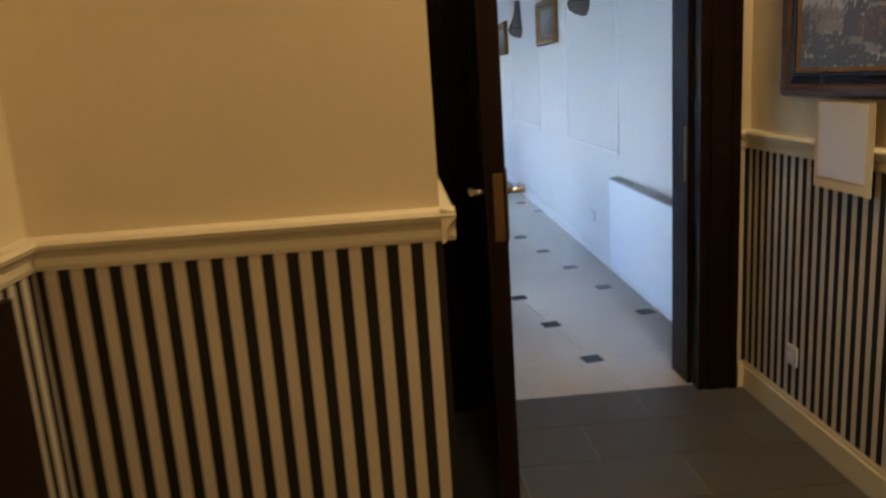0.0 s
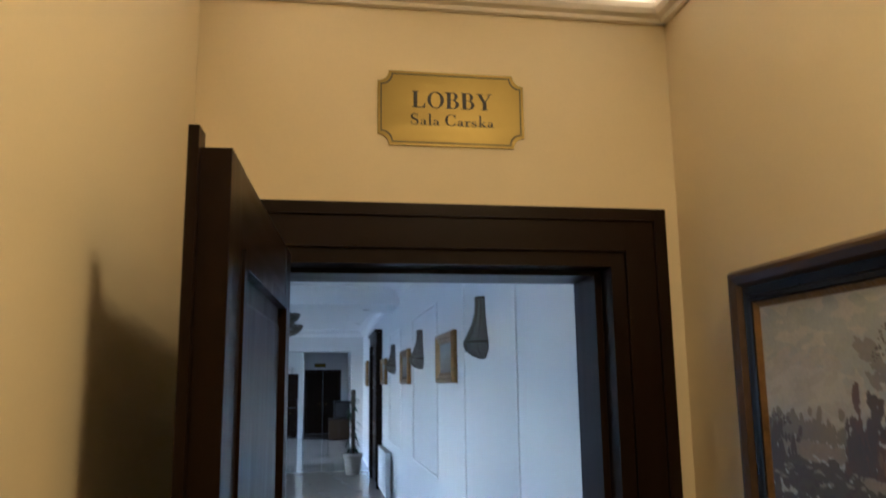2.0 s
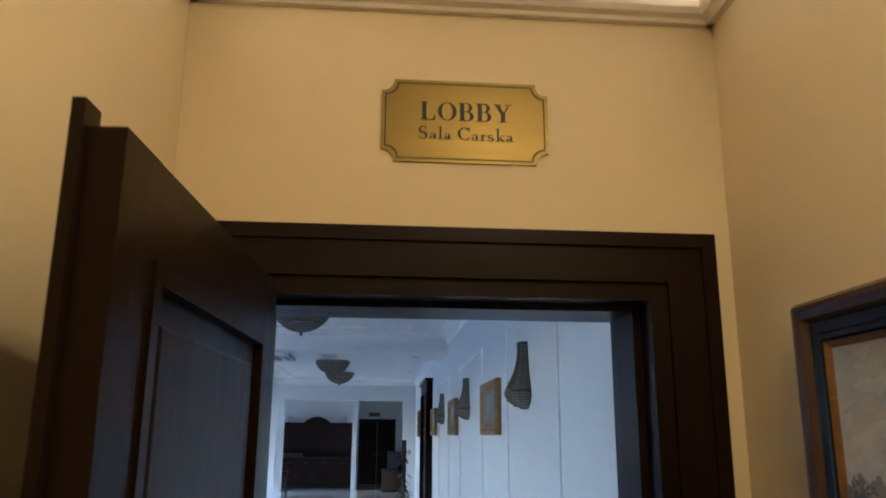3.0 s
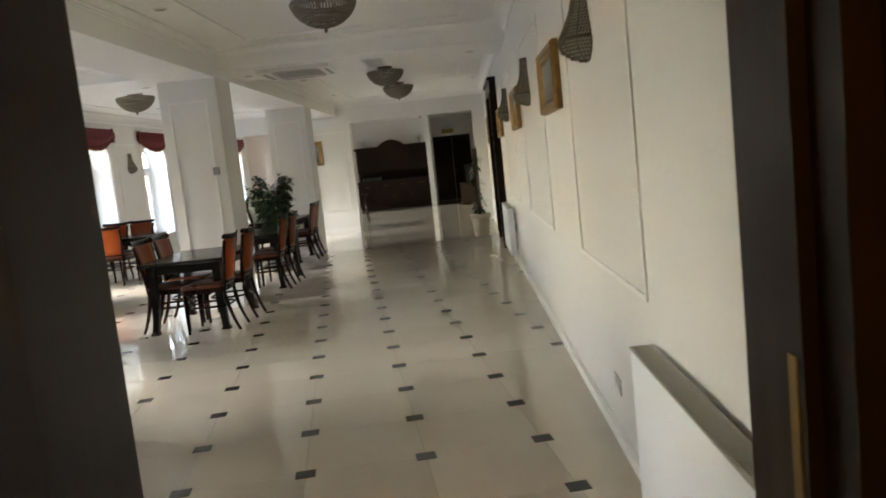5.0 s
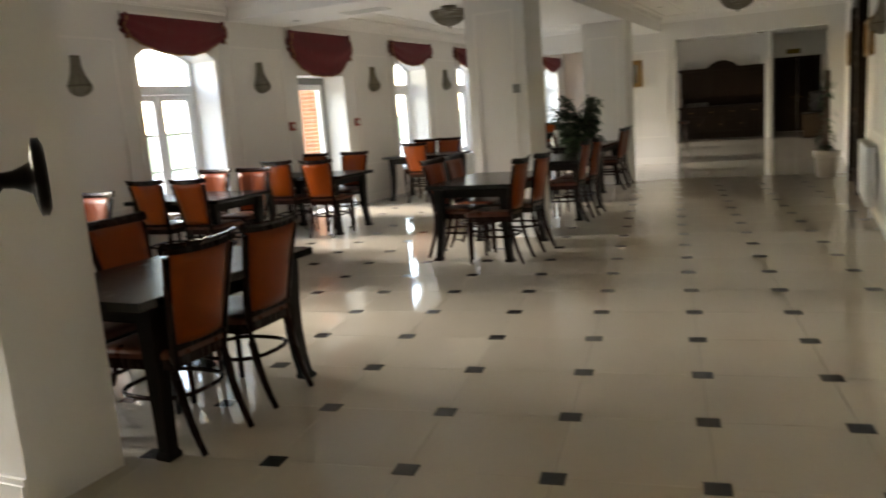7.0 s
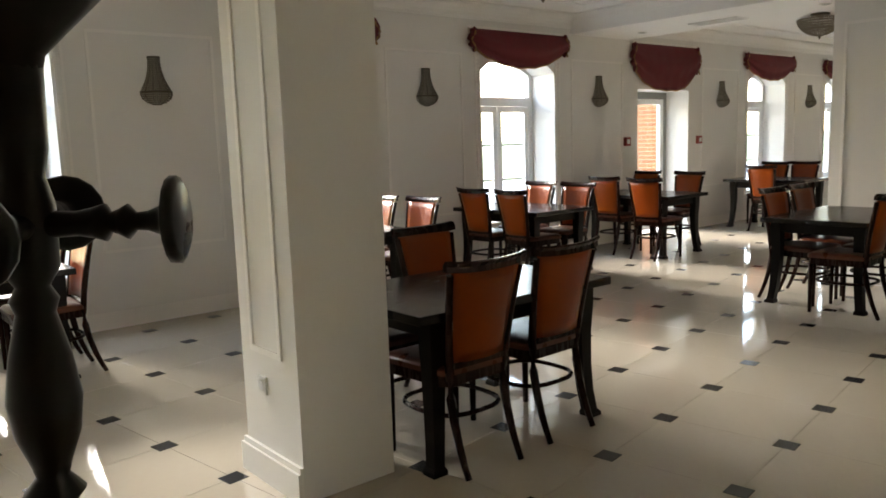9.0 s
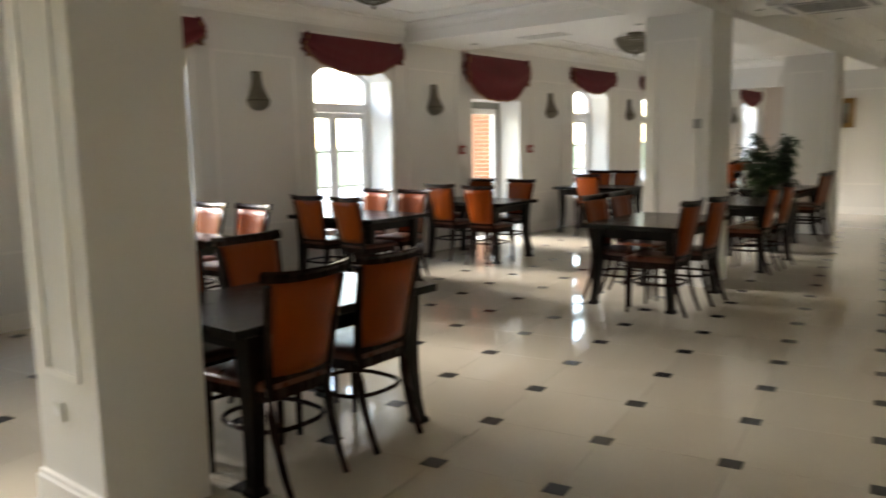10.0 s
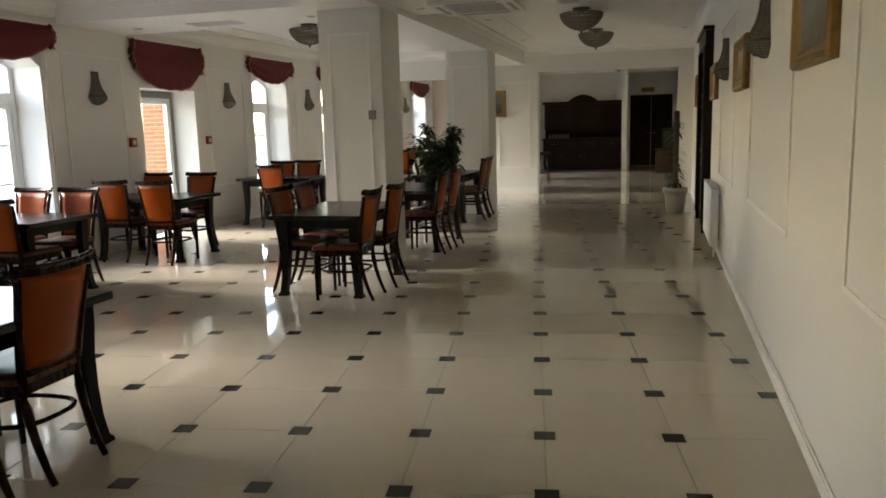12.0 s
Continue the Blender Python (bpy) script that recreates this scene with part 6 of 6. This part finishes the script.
# pale paving added far past the terrace to throw daylight up at the ceiling
setting("pavement", boxed(-19, -6.2, -12, 42, -0.25, -0.06), M_PAVING, "pale paving spread wide outside to bounce daylight indoors", "terrace")
pier = thing("brick_pier", "orange brick terrace pier outside the glazed door", "pier", m=pose(-7.75, 15.90, -0.06))
part("core", boxed(-0.178, 0.178, -0.178, 0.178, 0, 3.0), M_MORTAR, pier)
brick_mesh = mesh("brick", boxed(-0.121, 0.121, -0.057, 0.057, 0.006, 0.071, bevel=0.004), M_BRICK)
for i in range(40):
    for j in range(4):
        ob = new("brick", brick_mesh)
        ob.parent = pier
        off = 0.062 if i % 2 else -0.062
        ob.matrix_local = pose(0, 0, i * 0.075, 0, 0, 90 * j) @ pose(off, -0.127, 0)
part("cap", boxed(-0.24, 0.24, -0.24, 0.24, 3.0, 3.08, bevel=0.01), M_PAVING, pier)

# second pier and roof are unseen, added to keep bright sky off the door
copy_thing(pier, pose(-7.75, 11.0, -0.06))
setting("shade_canopy", boxed(-8.6, -6.2, 10.7, 16.3, 3.02, 3.16, bevel=0.01), M_PAVING, "unseen flat canopy added on piers to shade the terrace door", "canopy")


def make_tree(m, height, spread, seed):
    t = thing("garden_tree", "leafy green garden tree outside the windows", "tree", "garden trees", m)
    rng = random.Random(seed)
    bt, bl = bmesh.new(), bmesh.new()
    tube(bt, [(0, 0, 0), (0.05, 0.02, height * 0.3), (-0.03, 0.05, height * 0.6), (0.02, 0, height * 0.9)], [0.16, 0.12, 0.08, 0.03], 8)
    for i in range(11):
        a, z0 = rng.uniform(0, 6.28), height * rng.uniform(0.25, 0.75)
        r = spread * rng.uniform(0.55, 1.0)
        p = [Vector((0, 0, z0)), Vector((math.cos(a) * r * 0.5, math.sin(a) * r * 0.5, z0 + height * 0.10)), Vector((math.cos(a) * r, math.sin(a) * r, z0 + height * 0.14))]
        tube(bt, p, [0.05, 0.03, 0.012], 6)
        for j in range(150):
            c = p[1].lerp(p[2], rng.uniform(-0.4, 1.1)) + Vector((rng.gauss(0, 0.4), rng.gauss(0, 0.4), rng.gauss(0.1, 0.35)))
            d = Vector((rng.uniform(-1, 1), rng.uniform(-1, 1), rng.uniform(-0.6, 0.6))).normalized()
            e = d.cross(Vector((rng.uniform(-1, 1), rng.uniform(-1, 1), 1))).normalized()
            ln = rng.uniform(0.08, 0.17)
            bl.faces.new([bl.verts.new(c + v) for v in (-d * ln, e * ln * 0.5, d * ln, -e * ln * 0.5)])
    part("trunk", bt, M_BARK, t)
    part("crown", bl, M_TREELEAF, t, "loose green foliage")
    return t


tree = make_tree(pose(-24.0, 5.8, -0.26), 6.0, 2.2, 4)
# the four near x = -15 stand unseen, placed to hold sun off the southern windows
for x, y, rz in ((-15.2, 1.4, 80), (-14.2, -1.6, 200), (-16.0, 2.9, 310), (-15.5, -5.0, 120), (-44, -14, 160), (-48, 2, 30)):
    copy_thing(tree, pose(x, y, -0.26, 0, 0, rz))


def make_bush(m):
    b = thing("garden_bush", "dense green garden bush outside the windows", "bush", "garden bushes", m)
    rng = random.Random(21)
    bl, bt = bmesh.new(), bmesh.new()
    for i in range(7):
        a = i * 0.9
        tube(bt, [(0, 0, 0), (0.35 * math.cos(a), 0.35 * math.sin(a), 0.6), (0.8 * math.cos(a), 0.8 * math.sin(a), 1.3)], [0.03, 0.02, 0.008], 5)
    lumps = [(Vector((rng.uniform(-1.2, 1.2), rng.uniform(-1.2, 1.2), rng.uniform(0.4, 1.9))), rng.uniform(0.45, 0.75)) for i in range(12)]
    for c, r in lumps:
        for j in range(130):
            d = Vector((rng.gauss(0, 1), rng.gauss(0, 1), rng.gauss(0, 1))).normalized()
            p = c + d * r * rng.uniform(0.55, 1.05)
            if p.z < 0.05:
                continue
            e = d.cross(Vector((rng.uniform(-1, 1), rng.uniform(-1, 1), 1))).normalized()
            f = (d + Vector((rng.uniform(-1, 1), rng.uniform(-1, 1), rng.uniform(-1, 1))) * 0.6).normalized()
            ln = rng.uniform(0.07, 0.14)
            bl.faces.new([bl.verts.new(p + v) for v in (-f * ln, e * ln * 0.5, f * ln, -e * ln * 0.5)])
    part("branches", bt, M_BARK, b)
    part("foliage", bl, M_TREELEAF, b, "loose green leaves")
    return b


bush = make_bush(pose(-13.0, 21.5, -0.26))
for i, (x, y) in enumerate(((-12.5, 24.3), (-15.2, 6.1), (-14.6, 3.2), (-31, 9), (-33, 14), (-32, -3), (-30, -8), (-34, 22))):
    copy_thing(bush, pose(x, y, -0.26, 0, 0, 47 * i))

# ---- floors ----
E1 = Vector((math.cos(TURNED), math.sin(TURNED)))
E2 = Vector((-math.sin(TURNED), math.cos(TURNED)))
FLOOR_X0, FLOOR_X1, FLOOR_Y0, FLOOR_Y1 = WEST, EAST, 3.24, BACK


def clip(poly, k, limit, sign):
    out = []
    for a, b in zip(poly, poly[1:] + poly[:1]):
        ia, ib = sign * (a[k] - limit) <= 1e-9, sign * (b[k] - limit) <= 1e-9
        if ia:
            out.append(a)
        if ia != ib:
            t = (limit - a[k]) / (b[k] - a[k])
            out.append((a[0] + t * (b[0] - a[0]), a[1] + t * (b[1] - a[1])))
    return out


def clip_floor(poly):
    for k, limit, sign in ((0, FLOOR_X0, -1), (0, FLOOR_X1, 1), (1, FLOOR_Y0, -1), (1, FLOOR_Y1, 1)):
        if len(poly) > 2:
            poly = clip(poly, k, limit, sign)
    return poly if len(poly) > 2 else []


def piece_data(poly, depth=0.006, edge=0.0015, top=0.0):
    """Vertices and faces of one floor piece with softened edges."""
    k = len(poly)
    cx, cy = sum(p[0] for p in poly) / k, sum(p[1] for p in poly) / k
    def shrink(p):
        d = math.hypot(p[0] - cx, p[1] - cy) or 1
        return p[0] - (p[0] - cx) / d * edge, p[1] - (p[1] - cy) / d * edge
    v = [(x, y, top - depth) for x, y in poly] + [(x, y, top - edge) for x, y in poly] + [(*shrink(p), top) for p in poly]
    f = [tuple(range(2 * k, 3 * k))]
    for r in (0, 1):
        f += [(r * k + i, r * k + (i + 1) % k, (r + 1) * k + (i + 1) % k, (r + 1) * k + i) for i in range(k)]
    return v, f


def from_lists(name, v, f, mat):
    me = bpy.data.meshes.new(name)
    me.from_pydata(v, [], f)
    me.materials.append(mat)
    me.update()
    return me


floor = setting("floor", boxed(WEST - 0.0, EAST, 3.24, BACK, -0.12, -0.004), M_GROUT, "polished cream tile floor with small black insets", "floor")
S, H, G = 0.05, GRID / 2, 0.0012   # half inset, half pitch, half joint
octo = [(-H + G, -H + S + G), (-H + S + G, -H + S + G), (-H + S + G, -H + G), (H - S - G, -H + G), (H - S - G, -H + S + G), (H - G, -H + S + G),
        (H - G, H - S - G), (H - S - G, H - S - G), (H - S - G, H - G), (-H + S + G, H - G), (-H + S + G, H - S - G), (-H + G, H - S - G)]
inset = [(-S + G, -S + G), (S - G, -S + G), (S - G, S - G), (-S + G, S - G)]
tile_mesh = from_lists("tile", *piece_data(octo), M_TILE)
square = [(-H + G, -H + G), (H - G, -H + G), (H - G, H - G), (-H + G, H - G)]   # the far room has no insets
inset_mesh = from_lists("inset", *piece_data(inset), M_TILE2)


def placed(poly, c, r):
    o = Vector(GRID_AT) + GRID * (c * E1 + r * E2)
    return [tuple(o + x * E1 + y * E2) for x, y in poly]


def whole(poly):
    return all(FLOOR_X0 <= x <= FLOOR_X1 and FLOOR_Y0 <= y <= FLOOR_Y1 for x, y in poly)


rest = {"tile": ([], []), "inset": ([], [])}
count = {"tile": 0, "inset": 0}
for r in range(-9, 45):
    for c in range(-16, 12):
        for kind, outline, shared, mat, shift in (("tile", octo, tile_mesh, M_TILE, 0.5), ("inset", inset, inset_mesh, M_TILE2, 0.0)):
            poly = placed(outline, c + shift, r + shift)
            if min(y for x, y in poly) > FAR + 0.3:
                if kind == "inset":
                    continue
                poly = placed(square, c + shift, r + shift)
            cut = clip_floor(poly)
            if not cut:
                continue
            cy = sum(p[1] for p in cut) / len(cut)
            if cy < 12.6 and count[kind] < 300:
                if whole(poly):
                    ob = new(kind, shared)
                    o = Vector(GRID_AT) + GRID * ((c + shift) * E1 + (r + shift) * E2)
                    ob.matrix_world = pose(o.x, o.y, 0, 0, 0, math.degrees(TURNED))
                else:
                    ob = new(kind, from_lists(kind, *piece_data(cut, edge=0.0005), mat))
                ob.parent = floor
                count[kind] += 1
            else:
                v, f = piece_data(cut, edge=0.001)
                base = len(rest[kind][0])
                rest[kind][0].extend(v)
                rest[kind][1].extend(tuple(i + base for i in q) for q in f)
for kind, mat in (("tile", M_TILE), ("inset", M_TILE2)):
    ob = new("far_" + kind + "s", from_lists("far_" + kind + "s", *rest[kind], mat))
    ob.parent = floor
    tagged(ob, kind="stuff")

vfloor = setting("floor_vestibule", boxed(-1.0, EAST, -2.0, 3.24, -0.12, -0.004), M_GROUT, "dark grey rectangular floor tiles of the vestibule", "floor")
slate = from_lists("slab", *piece_data([(0.0015, 0.0015), (0.6085, 0.0015), (0.6085, 0.3035), (0.0015, 0.3035)]), M_SLATE)
for r in range(17):
    for c in range(5):
        x, y = -0.75 + c * 0.61 - (r % 2) * 0.305, 3.24 - (r + 1) * 0.305
        poly = [(x + 0.0015, y + 0.0015), (x + 0.6085, y + 0.0015), (x + 0.6085, y + 0.3035), (x + 0.0015, y + 0.3035)]
        lo, hi = max(-0.75, x), min(EAST - 0.015, x + 0.61)
        if hi - lo < 0.02:
            continue
        if hi - lo > 0.6095:
            ob = new("slab", slate)
            ob.location = (x, y, 0)
        else:
            ob = new("slab", from_lists("slab", *piece_data([(lo + 0.0015, y + 0.0015), (hi - 0.0015, y + 0.0015), (hi - 0.0015, y + 0.3035), (lo + 0.0015, y + 0.3035)]), M_SLATE))
        ob.parent = vfloor
